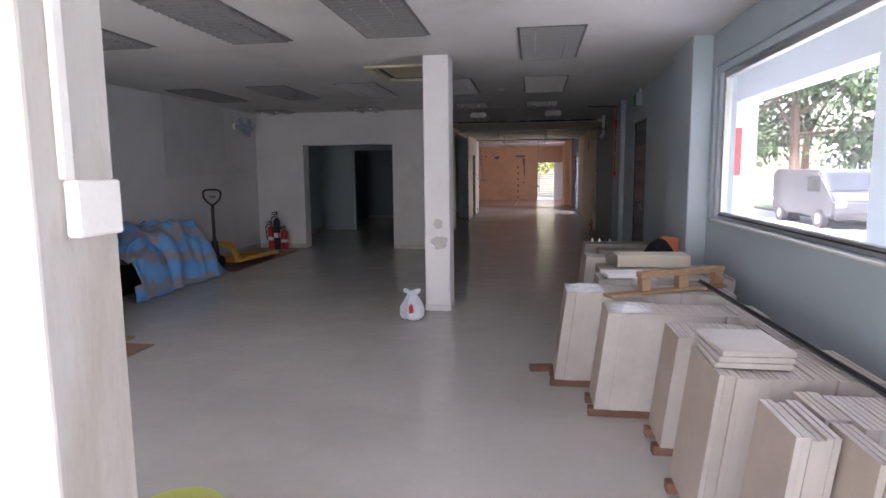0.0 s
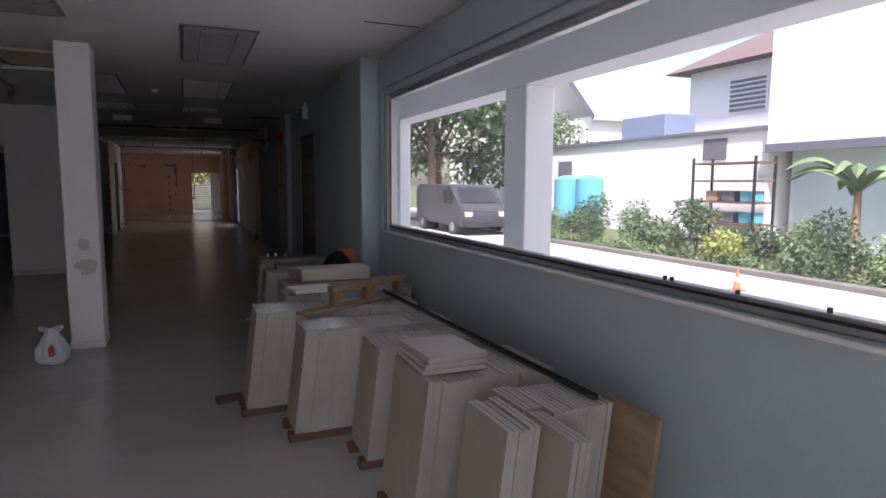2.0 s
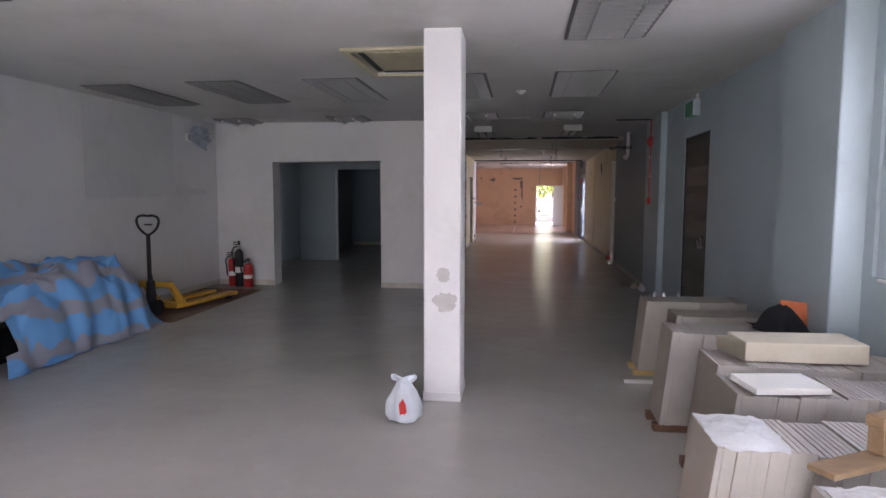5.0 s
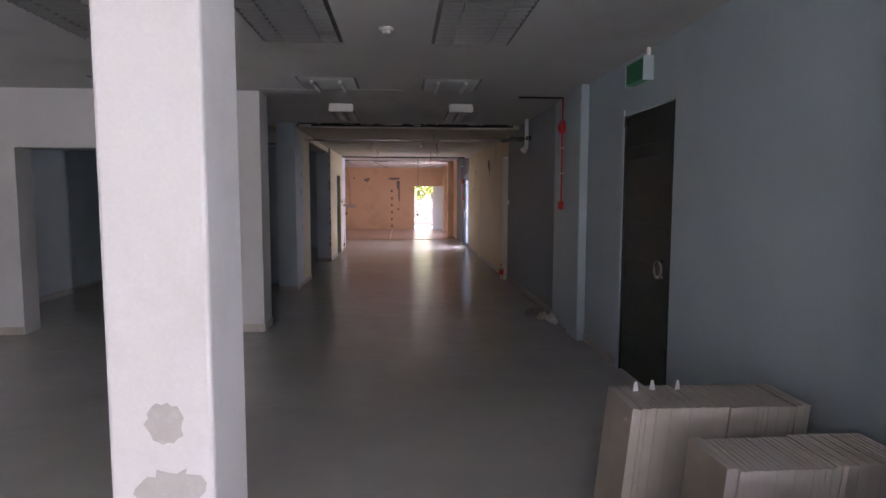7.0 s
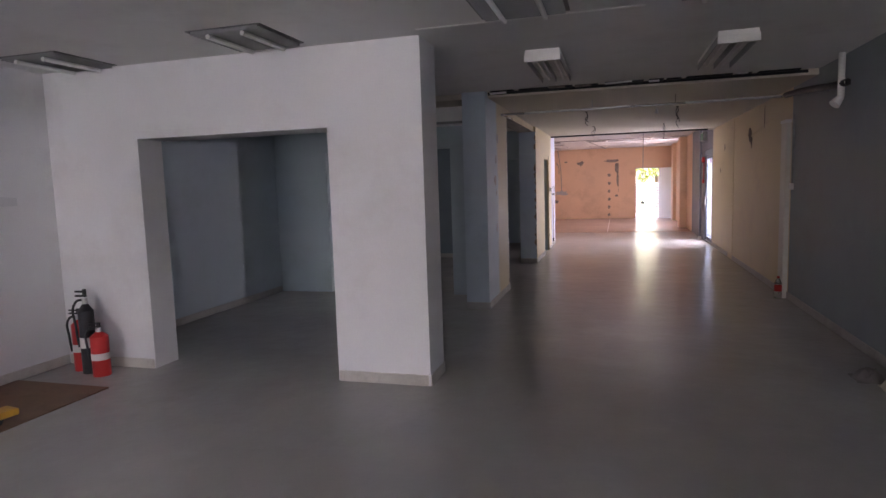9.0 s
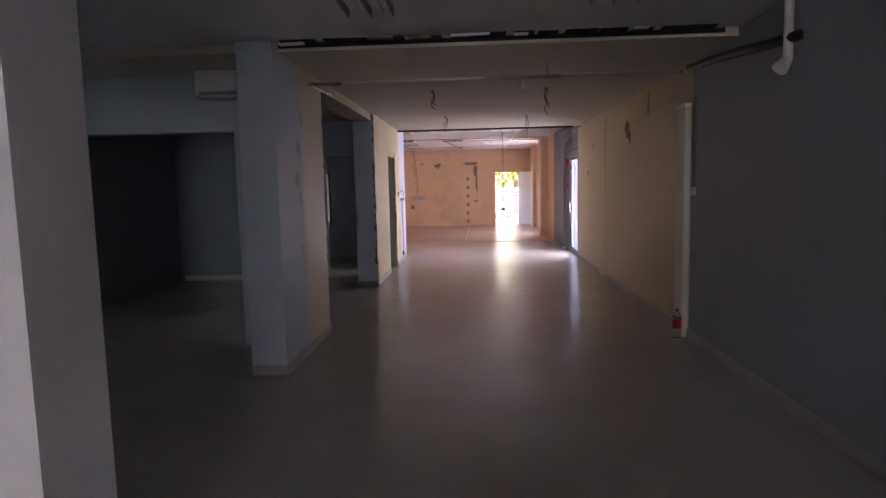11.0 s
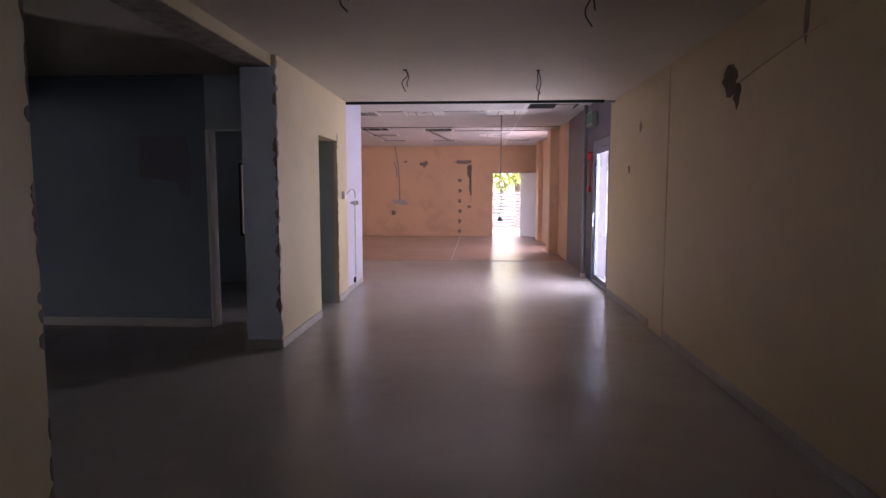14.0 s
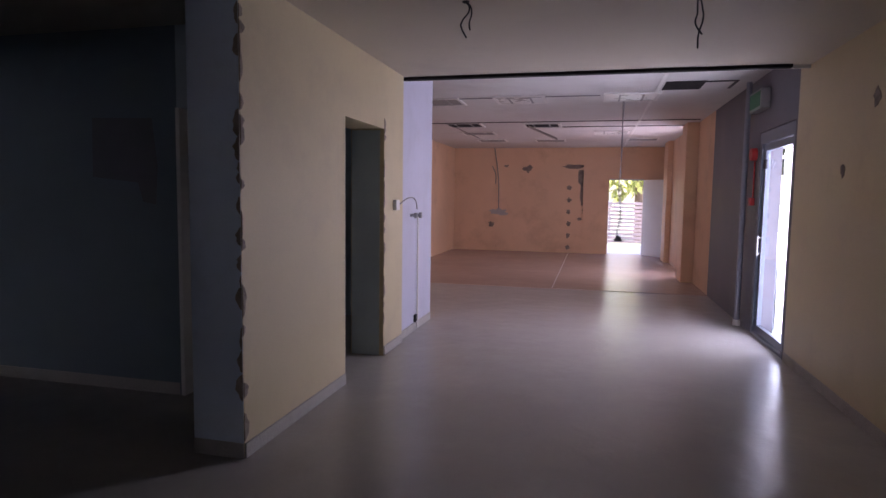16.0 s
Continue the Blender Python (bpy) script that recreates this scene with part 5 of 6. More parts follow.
M_FARLAMP = surface("dull_lamp_diffuser", (0.72, 0.72, 0.70), 0.3, vary=0.1, stain_scale=4, bump=0.0)


def panel_light(cx, cy, drop=False, pan=M_FARLAMP):
    h = holder("panel_light", (cx, cy, H3), "square ceiling light hanging out of its frame" if drop else "recessed ceiling light of the far room, off", "ceiling light", "lights of the far room")
    bm = bmesh.new()
    for a in ((-0.36, 0.36, -0.32, -0.28), (-0.36, 0.36, 0.28, 0.32), (-0.36, -0.32, -0.28, 0.28), (0.32, 0.36, -0.28, 0.28)):
        box(bm, *a, -0.02, -0.001)
    part("frame", bm, M_WPLASTIC, h)
    bm = bmesh.new(); box(bm, -0.32, 0.32, -0.28, 0.28, -0.01, -0.002); o = part("diffuser", bm, pan, h)
    if drop:
        o.matrix_basis = pose(0, 0.2, -0.12, 0, 24, 0)
        # black sheet for the unlit hole behind the dropped panel
        bm = bmesh.new(); box(bm, -0.3, 0.3, -0.26, 0.26, -0.012, -0.0105); part("void_shade_black", bm, M_DARK, h)
    for s in (-0.15, 0.15):
        bm = bmesh.new(); box(bm, s - 0.012, s + 0.012, -0.27, 0.27, -0.022, -0.0105); part("blade", bm, M_LOUVRE, h)
    return h


pl = panel_light(-0.19, 27.2)
for cx, cy in ((1.31, 27.2), (1.18, 31.7)):
    copy_thing(pl, pose(cx, cy, H3))
pg = panel_light(-1.4, 27.25, False, M_LAMPPAN)
for cx, cy in ((-1.61, 31.6), (-1.59, 33.3), (-0.19, 33.4), (1.92, 33.3)):
    copy_thing(pg, pose(cx, cy, H3))
panel_light(-0.14, 30.3, True, M_LAMPPAN)
panel_light(-1.61, 30.1, True, M_LAMPPAN)
op = holder("ceiling_opening", (1.95, 26.45, H3), "black square left open in the ceiling", "ceiling opening")
bm = bmesh.new(); box(bm, -0.3, 0.15, -0.28, 0.28, -0.006, -0.001); part("void", bm, M_DARK, op)
bm = bmesh.new(); box(bm, 0.15, 0.5, -0.25, -0.22, -0.012, -0.001); box(bm, 0.47, 0.5, -0.22, 0.25, -0.012, -0.001); part("bent_rail", bm, M_BLACK, op)
for i, (x0, x1, y0, y1, mt) in enumerate(((1.58, 1.62, 25.2, 35.0, M_WPLASTIC), (-3.0, 2.6, 29.75, 29.77, M_DARK), (0.2, 2.6, 30.6, 30.64, M_DARK), (-2.6, 0.9, 27.0, 27.02, M_LAMPPAN))):
    bm = bmesh.new(); box(bm, x0, x1, y0, y1, H3 - 0.012, H3 - 0.001)
    thing("trim_ceiling_rail_%d" % (i + 1), bm, mt, "grid rail in the far ceiling", "ceiling rail", kind="structure")
hc = holder("hanging_cable", (1.22, 27.5, H3), "long cable hanging from the ceiling with a junction box", "cable")
curve_wire("cord", [(0, 0, 0), (0.01, 0, -0.7), (-0.01, 0, -1.3), (0.03, 0, -1.65), (-0.03, 0, -1.9)], 0.007, M_LAMPPAN, hc)
curve_wire("cord", [(0.02, 0, 0), (0.0, 0.01, -0.8), (0.02, 0, -1.4), (-0.01, 0, -1.9)], 0.006, M_LAMPPAN, hc)
crumple("cable_knot", 0, 0, -2.0, 0.06, 0.05, 0.12, 51.0, M_BLACK, "", "", 12).parent = hc
for x0, z0, x1, z1 in ((-1.9, 2.95, -1.75, 1.2), (-1.95, 2.4, -1.85, 1.9)):
    o = curve_wire("wall_wire", [(x0, 35.58, z0), ((x0 + x1) / 2 + 0.05, 35.585, (z0 + z1) / 2), (x1, 35.58, z1)], 0.012, M_LAMPPAN)
    tagged(o, "loose grey wire down the peach wall", "cable", "wires on the back wall")

# chased plaster on the back wall
chase = tagged(new("trim_plaster_chase"), "raw plaster chases and holes in the peach wall", "plaster chase", kind="structure")
chase.location = (0, 35.6, 0)
spots = [(-0.94, 2.32, 0.13, 0.1), (-1.55, 2.4, 0.06, 0.03), (0.3, 2.38, 0.3, 0.05), (0.53, 2.1, 0.08, 0.3), (0.55, 1.6, 0.05, 0.35), (0.62, 1.2, 0.06, 0.2), (0.5, 0.95, 0.06, 0.05), (-1.75, 1.1, 0.25, 0.1), (-1.95, 0.75, 0.09, 0.07)]
spots += [(0.2, 0.15 + 0.33 * k, 0.06, 0.06) for k in range(6)]
for k, (x, z, rx, rz) in enumerate(spots):
    bm = patch("p", [(a, 0, b) for a, b in blot(x, z, rx, rz, 90 + k, 16, 0.4)], (0, -1, 0), 0.004, M_RAW)
    part("chase", bm, M_RAW if k != 7 else M_PATCH, chase)
bm = bmesh.new(); box(bm, 0.58, 0.93, 35.56, 35.6, 0.0, H3)
thing("pilaster_6", bm, M_PEACH, "shallow peach pilaster beside the back door", "pilaster", kind="structure")

bd = tagged(new("door_2"), "white back door standing open to the yard", "door", kind="structure")
bd.location = (2.16, 35.6, 0)
bm = bmesh.new(); box(bm, -0.02, 0.02, -0.88, 0.0, 0.01, 2.03, 0.004); o = part("leaf", bm, M_WPLASTIC, bd); o.rotation_euler = (0, 0, radians(42))
bm = bmesh.new(); box(bm, -0.06, -0.021, -0.8, -0.7, 1.0, 1.03, 0.005); o = part("handle", bm, M_STEEL, bd); o.rotation_euler = (0, 0, radians(42))
bm = bmesh.new(); box(bm, -0.94, -0.9, 0.002, 0.1, 0, 2.05); box(bm, 0.0, 0.03, 0.002, 0.1, 0, 2.05); box(bm, -0.9, 0.0, 0.002, 0.1, 2.02, 2.05); part("frame", bm, M_ALU, bd)

# glass side door
sd = tagged(new("door_3"), "closed glass side door in a dark aluminium frame", "door", kind="structure")
sd.location = (XR + 0.05, 25.38, 0)
M_DFRAME = surface("grey_blue_aluminium", (0.20, 0.24, 0.30), 0.4, metal=0.4, vary=0.1, bump=0.001)
for nm, a in (("frame_post", (-0.05, 0.05, 0.54, 0.61, 0, 2.26)), ("frame_post", (-0.05, 0.05, -0.61, -0.56, 0, 2.26)), ("frame_head", (-0.05, 0.05, -0.56, 0.54, 2.14, 2.26)), ("sill", (-0.05, 0.05, -0.56, 0.54, 0.0, 0.03)), ("stile", (-0.025, 0.025, 0.44, 0.53, 0.04, 2.13)), ("stile", (-0.025, 0.025, -0.55, -0.5, 0.04, 2.13)), ("bottom_rail", (-0.025, 0.025, -0.5, 0.44, 0.04, 0.12)), ("top_rail", (-0.025, 0.025, -0.5, 0.44, 2.06, 2.13))):
    bm = bmesh.new(); box(bm, *a, 0.003); part(nm, bm, M_DFRAME, sd)
bm = bmesh.new(); box(bm, -0.004, 0.004, -0.5, 0.44, 0.12, 2.06); o = part("pane", bm, M_GLASS, sd); o.visible_shadow = False
bm = bmesh.new(); tube(bm, (-0.06, 0.47, 0.9), (-0.06, 0.47, 1.12), 0.012, n=12); tube(bm, (-0.06, 0.47, 0.92), (-0.02, 0.47, 0.92), 0.008, n=8); tube(bm, (-0.06, 0.47, 1.1), (-0.02, 0.47, 1.1), 0.008, n=8); part("handle", bm, M_STEEL, sd)
bm = bmesh.new(); box(bm, -0.05, -0.026, 0.36, 0.44, 1.86, 1.96, 0.004); part("closer", bm, M_BLACK, sd)

ex2 = holder("exit_sign", (XR - 0.06, 25.9, 2.62), "dusty green exit sign over the side door", "exit sign")
bm = bmesh.new(); box(bm, -0.04, 0.055, -0.24, 0.24, -0.12, 0.1, 0.006); part("casing", bm, M_LAMPPAN, ex2)
bm = bmesh.new(); box(bm, -0.045, -0.041, -0.21, 0.21, -0.09, 0.07); part("panel", bm, M_EXIT, ex2)
fa = holder("fire_alarm", (XR, 26.14, 1.5), "red alarm bell over a red call point", "fire alarm")
bm = bmesh.new(); tube(bm, (-0.001, 0, 0.54), (-0.06, 0, 0.54), 0.075, 0.07, 22); part("bell", bm, M_RED, fa)
bm = bmesh.new(); box(bm, -0.05, -0.001, -0.045, 0.045, -0.045, 0.045, 0.005); part("call_point", bm, M_RED, fa)
bm = bmesh.new(); tube(bm, (-0.012, 0, 0.05), (-0.012, 0, 0.46), 0.009, n=8); part("conduit", bm, M_RED, fa)
bm = bmesh.new(); tube(bm, (2.6, 26.38, 0.0), (2.6, 26.38, H3), 0.032, n=14)
thing("downpipe", bm, surface("blue_grey_pipe", (0.26, 0.28, 0.34), 0.45, vary=0.08, bump=0.001), "blue-grey pipe up the dark wall", "pipe")
bm = bmesh.new(); tube(bm, (2.6, 26.38, 0.0), (2.6, 26.38, 0.07), 0.045, 0.04, n=16)
thing("pipe_collar", bm, M_WPLASTIC, "white collar round the foot of a pipe", "pipe")

# made-up window that lights the far room, kept out of view, and shop-front glazing
for nm, loc, rz, w, h, z in (("window_added", (2.82, 31.23, 1.5), 90, 0.9, 1.8, 0), ("window_4", (-0.6, 0.1, 1.3), 0, 5.4, 2.6, 0)):
    wv = tagged(new(nm), "plain aluminium-framed glazing added out of view", "window", kind="structure")
    wv.location, wv.rotation_euler = loc, (0, 0, radians(rz))
    for a in ((-w / 2, w / 2, -0.03, 0.03, -h / 2, -h / 2 + 0.06), (-w / 2, w / 2, -0.03, 0.03, h / 2 - 0.06, h / 2), (-w / 2, -w / 2 + 0.06, -0.03, 0.03, -h / 2 + 0.06, h / 2 - 0.06), (w / 2 - 0.06, w / 2, -0.03, 0.03, -h / 2 + 0.06, h / 2 - 0.06)):
        bm = bmesh.new(); box(bm, *a); part("frame_rail", bm, M_ALU, wv)
    bm = bmesh.new(); box(bm, -w / 2 + 0.06, w / 2 - 0.06, -0.004, 0.004, -h / 2 + 0.06, h / 2 - 0.06); o = part("pane", bm, M_GLASS, wv); o.visible_shadow = False

# ---- outdoors ----
M_ASPHALT = surface("sunlit_concrete_road", (0.46, 0.455, 0.44), 0.85, vary=0.12, stain=(0.2, 0.2, 0.19), stain_amount=0.3, stain_scale=0.6, grain=40, bump=0.01)
M_GROUND = surface("grass_verge", (0.10, 0.13, 0.05), 0.9, vary=0.3, stain=(0.16, 0.13, 0.08), stain_amount=0.5, stain_scale=0.8, grain=20, bump=0.04)
M_TILEPAVE = surface("verandah_screed", (0.58, 0.57, 0.55), 0.6, vary=0.1, stain=(0.3, 0.3, 0.29), stain_scale=0.8, bump=0.003)
M_ROOF = surface("brown_roof_tiles", (0.15, 0.11, 0.10), 0.8, vary=0.15, grain=12, bump=0.02)
M_PALEBLUE = surface("pale_blue_sheeting", (0.62, 0.72, 0.78), 0.6, vary=0.08, bump=0.004)
M_BARK = surface("bark", (0.13, 0.09, 0.06), 0.9, vary=0.3, grain=20, bump=0.03)
M_CYAN = surface("cyan_tank_plastic", (0.10, 0.42, 0.55), 0.5, vary=0.08, bump=0.001)


def leaf_material(name, base):
    m = surface(name, base, 0.55, vary=0.35, stain_scale=3, grain=30, bump=0.0)
    b = m.node_tree.nodes["Principled BSDF"]
    b.inputs["Transmission Weight"].default_value = 0.0
    return m


M_LEAF = leaf_material("dark_green_leaves", (0.05, 0.095, 0.03))
M_LEAF2 = leaf_material("fresh_green_leaves", (0.12, 0.195, 0.07))
M_LEAF3 = leaf_material("yellow_green_leaves", (0.26, 0.30, 0.06))

bm = bmesh.new(); box(bm, -400, 400, -400, 400, -0.9, -0.17)
thing("ground", bm, M_GROUND, "grassy ground round the building", "ground", kind="structure")
bm = bmesh.new(); box(bm, 4.6, 10.6, -80, 120, -0.5, -0.15)
thing("road", bm, M_ASPHALT, "pale sunlit concrete service road", "road", kind="structure")
bm = bmesh.new(); box(bm, 10.6, 10.85, -60, 90, -0.5, -0.05, 0.01)
thing("kerb", bm, surface("dark_kerb_concrete", (0.17, 0.16, 0.14), 0.85, vary=0.2, stain=(0.08, 0.09, 0.05), stain_amount=0.6, stain_scale=1.2, bump=0.01), "concrete kerb at the road edge", "kerb", kind="structure")
bm = bmesh.new(); box(bm, 2.9, 4.6, -6, 60, -0.5, -0.02)
thing("pavement", bm, M_TILEPAVE, "covered walkway beside the shop", "pavement", kind="structure")
bm = bmesh.new(); box(bm, -8, 20, 36.0, 39.5, -0.5, -0.03)
thing("pavement_yard", bm, M_TILEPAVE, "paved yard behind the back door", "pavement", kind="structure")
bm = bmesh.new(); box(bm, 2.9, 4.3, -6, 60, 2.95, 3.15)
thing("ceiling_walkway", bm, M_OUTWHITE, "white soffit over the walkway", "ceiling", kind="structure")
bm = bmesh.new(); box(bm, 3.82, 4.15, -6, 60, 2.45, 2.95)
thing("beam_walkway", bm, M_OUTWHITE, "white beam along the walkway", "beam", kind="structure")
for y0, y1 in ((7.07, 7.47), (11.04, 11.44), (15.0, 15.4), (19.0, 19.4), (3.1, 3.5), (27.0, 27.4)):
    p = holder("walkway_pillar", (3.985, (y0 + y1) / 2, -0.02), "white rendered pillar of the covered walkway", "pillar", "walkway pillars")
    L = (y1 - y0) / 2
    bm = bmesh.new(); box(bm, -0.155, 0.155, -L, L, 0, 2.47, 0.01); part("shaft", bm, M_OUTWHITE, p)
    bm = bmesh.new(); box(bm, -0.17, 0.17, -L - 0.015, L + 0.015, 0, 0.1, 0.005); part("plinth", bm, M_SKIRT, p)
    if y0 == 11.04:
        bm = bmesh.new(); box(bm, -0.14, -0.05, -L - 0.018, -L - 0.001, 1.46, 2.12, 0.002); part("sign_plate", bm, M_RED, p, "red sign plate")


def foliage(bm, cx, cy, cz, rx, ry, rz, n, size, rnd, droop=0.3):
    """Loose leaves strewn through a clump."""
    for _ in range(n):
        while True:
            u = Vector((rnd.uniform(-1, 1), rnd.uniform(-1, 1), rnd.uniform(-1, 1)))
            if 0.15 < u.length < 1:
                break
        q = u * (0.82 + 0.35 * noise.noise(u * 2.2 + Vector((cx, cy, cz))))
        p = Vector((cx + q.x * rx, cy + q.y * ry, cz + q.z * rz))
        s = size * rnd.uniform(0.6, 1.3)
        d = (u + Vector((rnd.uniform(-1, 1), rnd.uniform(-1, 1), rnd.uniform(-1, 0.6) - droop))).normalized()
        side = d.cross(Vector((rnd.uniform(-1, 1), rnd.uniform(-1, 1), rnd.uniform(-1, 1)))).normalized()
        vs = [bm.verts.new(p), bm.verts.new(p + d * s * 0.5 + side * s * 0.24), bm.verts.new(p + d * s), bm.verts.new(p + d * s * 0.5 - side * s * 0.24)]
        bm.faces.new(vs)


def tree(x, y, h, r, n, leaf, seed, label):
    rnd = random.Random(seed)
    t = holder("tree", (x, y, -0.17), label, "tree", "trees along the road")
    bm = bmesh.new()
    top = Vector((rnd.uniform(-0.3, 0.3), rnd.uniform(-0.3, 0.3), h * 0.55))
    tube(bm, (0, 0, 0), top, 0.2, 0.11, 10)
    clumps = []
    for k in range(9):
        a = 2 * math.pi * k / 9 + rnd.uniform(-0.3, 0.3)
        e = Vector((math.cos(a) * r * rnd.uniform(0.4, 0.85), math.sin(a) * r * rnd.uniform(0.4, 0.85), h * rnd.uniform(0.3, 0.92)))
        tube(bm, top * rnd.uniform(0.6, 1.0), e, 0.07, 0.02, 7)
        clumps.append(e)
    part("trunk", bm, M_BARK, t)
    bm = bmesh.new()
    for e in clumps + [Vector((0, 0, h * 0.85)), Vector((0.3, -0.5, h * 0.6))]:
        foliage(bm, e.x, e.y, e.z, r * 0.5, r * 0.5, h * 0.17, n // 11, 0.26, rnd)
    o = part("crown", bm, leaf, t); o["kind"] = "stuff"
    return t


tree(9.6, 23.5, 8.5, 3.4, 12000, M_LEAF, 3, "tall dark-leaved tree behind the parked van")
tree(7.4, 31.0, 9.0, 3.4, 6000, M_LEAF, 4, "broad dark-leaved tree further down the road")
tree(12.5, 30.0, 8.0, 3.4, 5000, M_LEAF2, 5, "broad green tree behind the fence")
tree(15.5, 27.5, 6.0, 2.2, 3500, M_LEAF2, 6, "small green tree beside the white wall")
tree(21.0, 31.5, 5.6, 2.4, 3000, M_LEAF2, 9, "green tree behind the low white building")
tree(2.6, 43.0, 6.5, 2.8, 5000, M_LEAF3, 7, "yellow-green tree behind the yard fence")
tree(-1.5, 45.0, 7.0, 2.8, 3500, M_LEAF2, 8, "green tree behind the yard fence")

rnd = random.Random(77)
for k in range(16):
    y = 8.2 + k * 0.85 + rnd.uniform(-0.2, 0.2)
    x = 11.5 + rnd.uniform(-0.25, 0.3)
    hgt = rnd.uniform(0.7, 1.5)
    s = holder("shrub", (x, y, -0.17), "yellow-green leafy shrub in the verge" if k == 4 else "leafy green shrub in the verge", "shrub", "shrubs along the road")
    bm = bmesh.new()
    for j in range(4):
        tube(bm, (0, 0, 0), (rnd.uniform(-0.25, 0.25), rnd.uniform(-0.25, 0.25), hgt * 0.8), 0.018, 0.006, 6)
    part("stems", bm, M_BARK, s)
    bm = bmesh.new()
    for j in range(4):
        foliage(bm, rnd.uniform(-0.25, 0.25), rnd.uniform(-0.3, 0.3), hgt * rnd.uniform(0.35, 0.9), 0.40, 0.44, 0.34, 330, 0.095, rnd)
    o = part("leaves", bm, (M_LEAF2, M_LEAF, M_LEAF2, M_LEAF)[k % 4] if k % 4 else M_LEAF3 if k == 4 else M_LEAF2, s); o["kind"] = "stuff"
bm = bmesh.new()
for k in range(5200):
    foliage(bm, rnd.uniform(10.95, 11.3), rnd.uniform(5, 24), 0.0, 0.12, 0.2, 0.15, 1, 0.09, rnd, -0.6)
thing("ground_cover", bm, M_LEAF2, "low green ground cover along the kerb", "plants", kind="stuff")


def banana(x, y, h, seed):
    rnd = random.Random(seed)
    b = holder("banana_plant", (x, y, -0.17), "banana plant with broad arching leaves", "plant", "banana plants")
    bm = bmesh.new(); tube(bm, (0, 0, 0), (0.05, 0.02, h * 0.6), 0.1, 0.06, 12); part("stem", bm, surface("banana_stem", (0.28, 0.17, 0.09), 0.7, vary=0.3, bump=0.01), b)
    for k in range(11):
        a = 2 * math.pi * k / 11 + rnd.uniform(-0.35, 0.35)
        L = h * rnd.uniform(0.36, 0.6)
        up = rnd.uniform(0.5, 1.5)
        bm = bmesh.new()
        rows = []
        for j in range(9):
            t = j / 8
            r = L * t
            z = h * 0.6 + L * (up * t - (0.35 + up * 0.55) * t * t)
            w = 0.15 * math.sin(math.pi * min(1, t * 0.93 + 0.07)) ** 0.6 * (1 - 0.25 * abs(math.sin(j * 2.3 + k)))
            c = Vector((math.cos(a) * r * 0.9, math.sin(a) * r * 0.9, z))
            s = Vector((-math.sin(a), math.cos(a), 0))
            rows.append([bm.verts.new(c - s * w - Vector((0, 0, 0.5 * w))), bm.verts.new(c + Vector((0, 0, 0.02))), bm.verts.new(c + s * w - Vector((0, 0, 0.5 * w)))])
        for j in range(8):
            for i in range(2):
                bm.faces.new((rows[j][i], rows[j][i + 1], rows[j + 1][i + 1], rows[j + 1][i]))
        part("leaf", bm, M_LEAF2, b)
    return b


banana(12.1, 9.3, 2.7, 3)
banana(12.3, 7.0, 2.3, 4)

# white building with an overhanging upper storey
wb = holder("white_building", (16.0, 5.0, -0.17), "white industrial building over a pale blue ground floor", "building")
bm = bmesh.new(); box(bm, 0.0, 12.0, -22.0, 9.4, 2.75, 10.5); part("upper_storey", bm, M_OUTWHITE, wb)
bm = bmesh.new(); box(bm, 0.8, 12.0, -22.0, 9.2, 0.0, 2.75); part("ground_floor", bm, M_PALEBLUE, wb)
bm = bmesh.new(); box(bm, -0.08, 0.0, -22.0, 9.4, 2.62, 2.86, 0.01); part("fascia", bm, M_DARKGREY, wb)
for k in range(5):
    bm = bmesh.new(); box(bm, -0.04, 0.0, -20 + k * 5.6, -17.5 + k * 5.6, 4.4, 5.6); w = part("window", bm, M_DARKGREY, wb)
lw = holder("low_building", (16.2, 21.0, -0.17), "long low white building with a dark coping", "building")
bm = bmesh.new(); box(bm, 0.0, 5.0, -6.5, 16.0, 0.0, 3.3); part("wall", bm, M_OUTWHITE, lw)
bm = bmesh.new(); box(bm, -0.12, 5.1, -6.6, 16.1, 3.3, 3.4); part("coping", bm, M_DARKGREY, lw)
for y, z, w, h in ((-4.6, 2.5, 0.9, 0.65), (3.5, 2.0, 1.0, 0.7)):
    bm = bmesh.new(); box(bm, -0.03, 0.0, y - w / 2, y + w / 2, z, z + h); part("window", bm, M_DARKGREY, lw)
hs = holder("house", (24.0, 21.8, 0.35), "white house with a brown hipped roof", "house")
bm = bmesh.new(); box(bm, 0.0, 9.0, -9.5, 3.6, -0.52, 6.6); part("wall", bm, M_OUTWHITE, hs)
bm = bmesh.new()
vs = [bm.verts.new(p) for p in ((-0.9, -10.4, 6.6), (9.9, -10.4, 6.6), (9.9, 4.5, 6.6), (-0.9, 4.5, 6.6), (4.5, -5.0, 9.6), (4.5, -0.9, 9.6))]
for f in ((0, 1, 4), (1, 2, 5, 4), (2, 3, 5), (3, 0, 4, 5), (3, 2, 1, 0)):
    bm.faces.new([vs[k] for k in f])
part("roof", bm, M_ROOF, hs)
for y in (-6.5, -3.2, 0.2):
    w = new("window", None)
    w.parent = hs
    w.location = (0, y, 5.2)
    bm = bmesh.new(); box(bm, -0.05, 0.0, -1.0, 1.0, -0.8, 0.8); part("frame", bm, M_OUTWHITE, w)
    for j in range(7):
        bm = bmesh.new(); box(bm, -0.09, -0.051, -0.92, 0.92, -0.7 + j * 0.21, -0.58 + j * 0.21); part("louvre", bm, M_DARKGREY, w)
rt = holder("roof_tank", (17.6, 21.4, 3.23), "blue-grey box tank on the low roof", "tank")
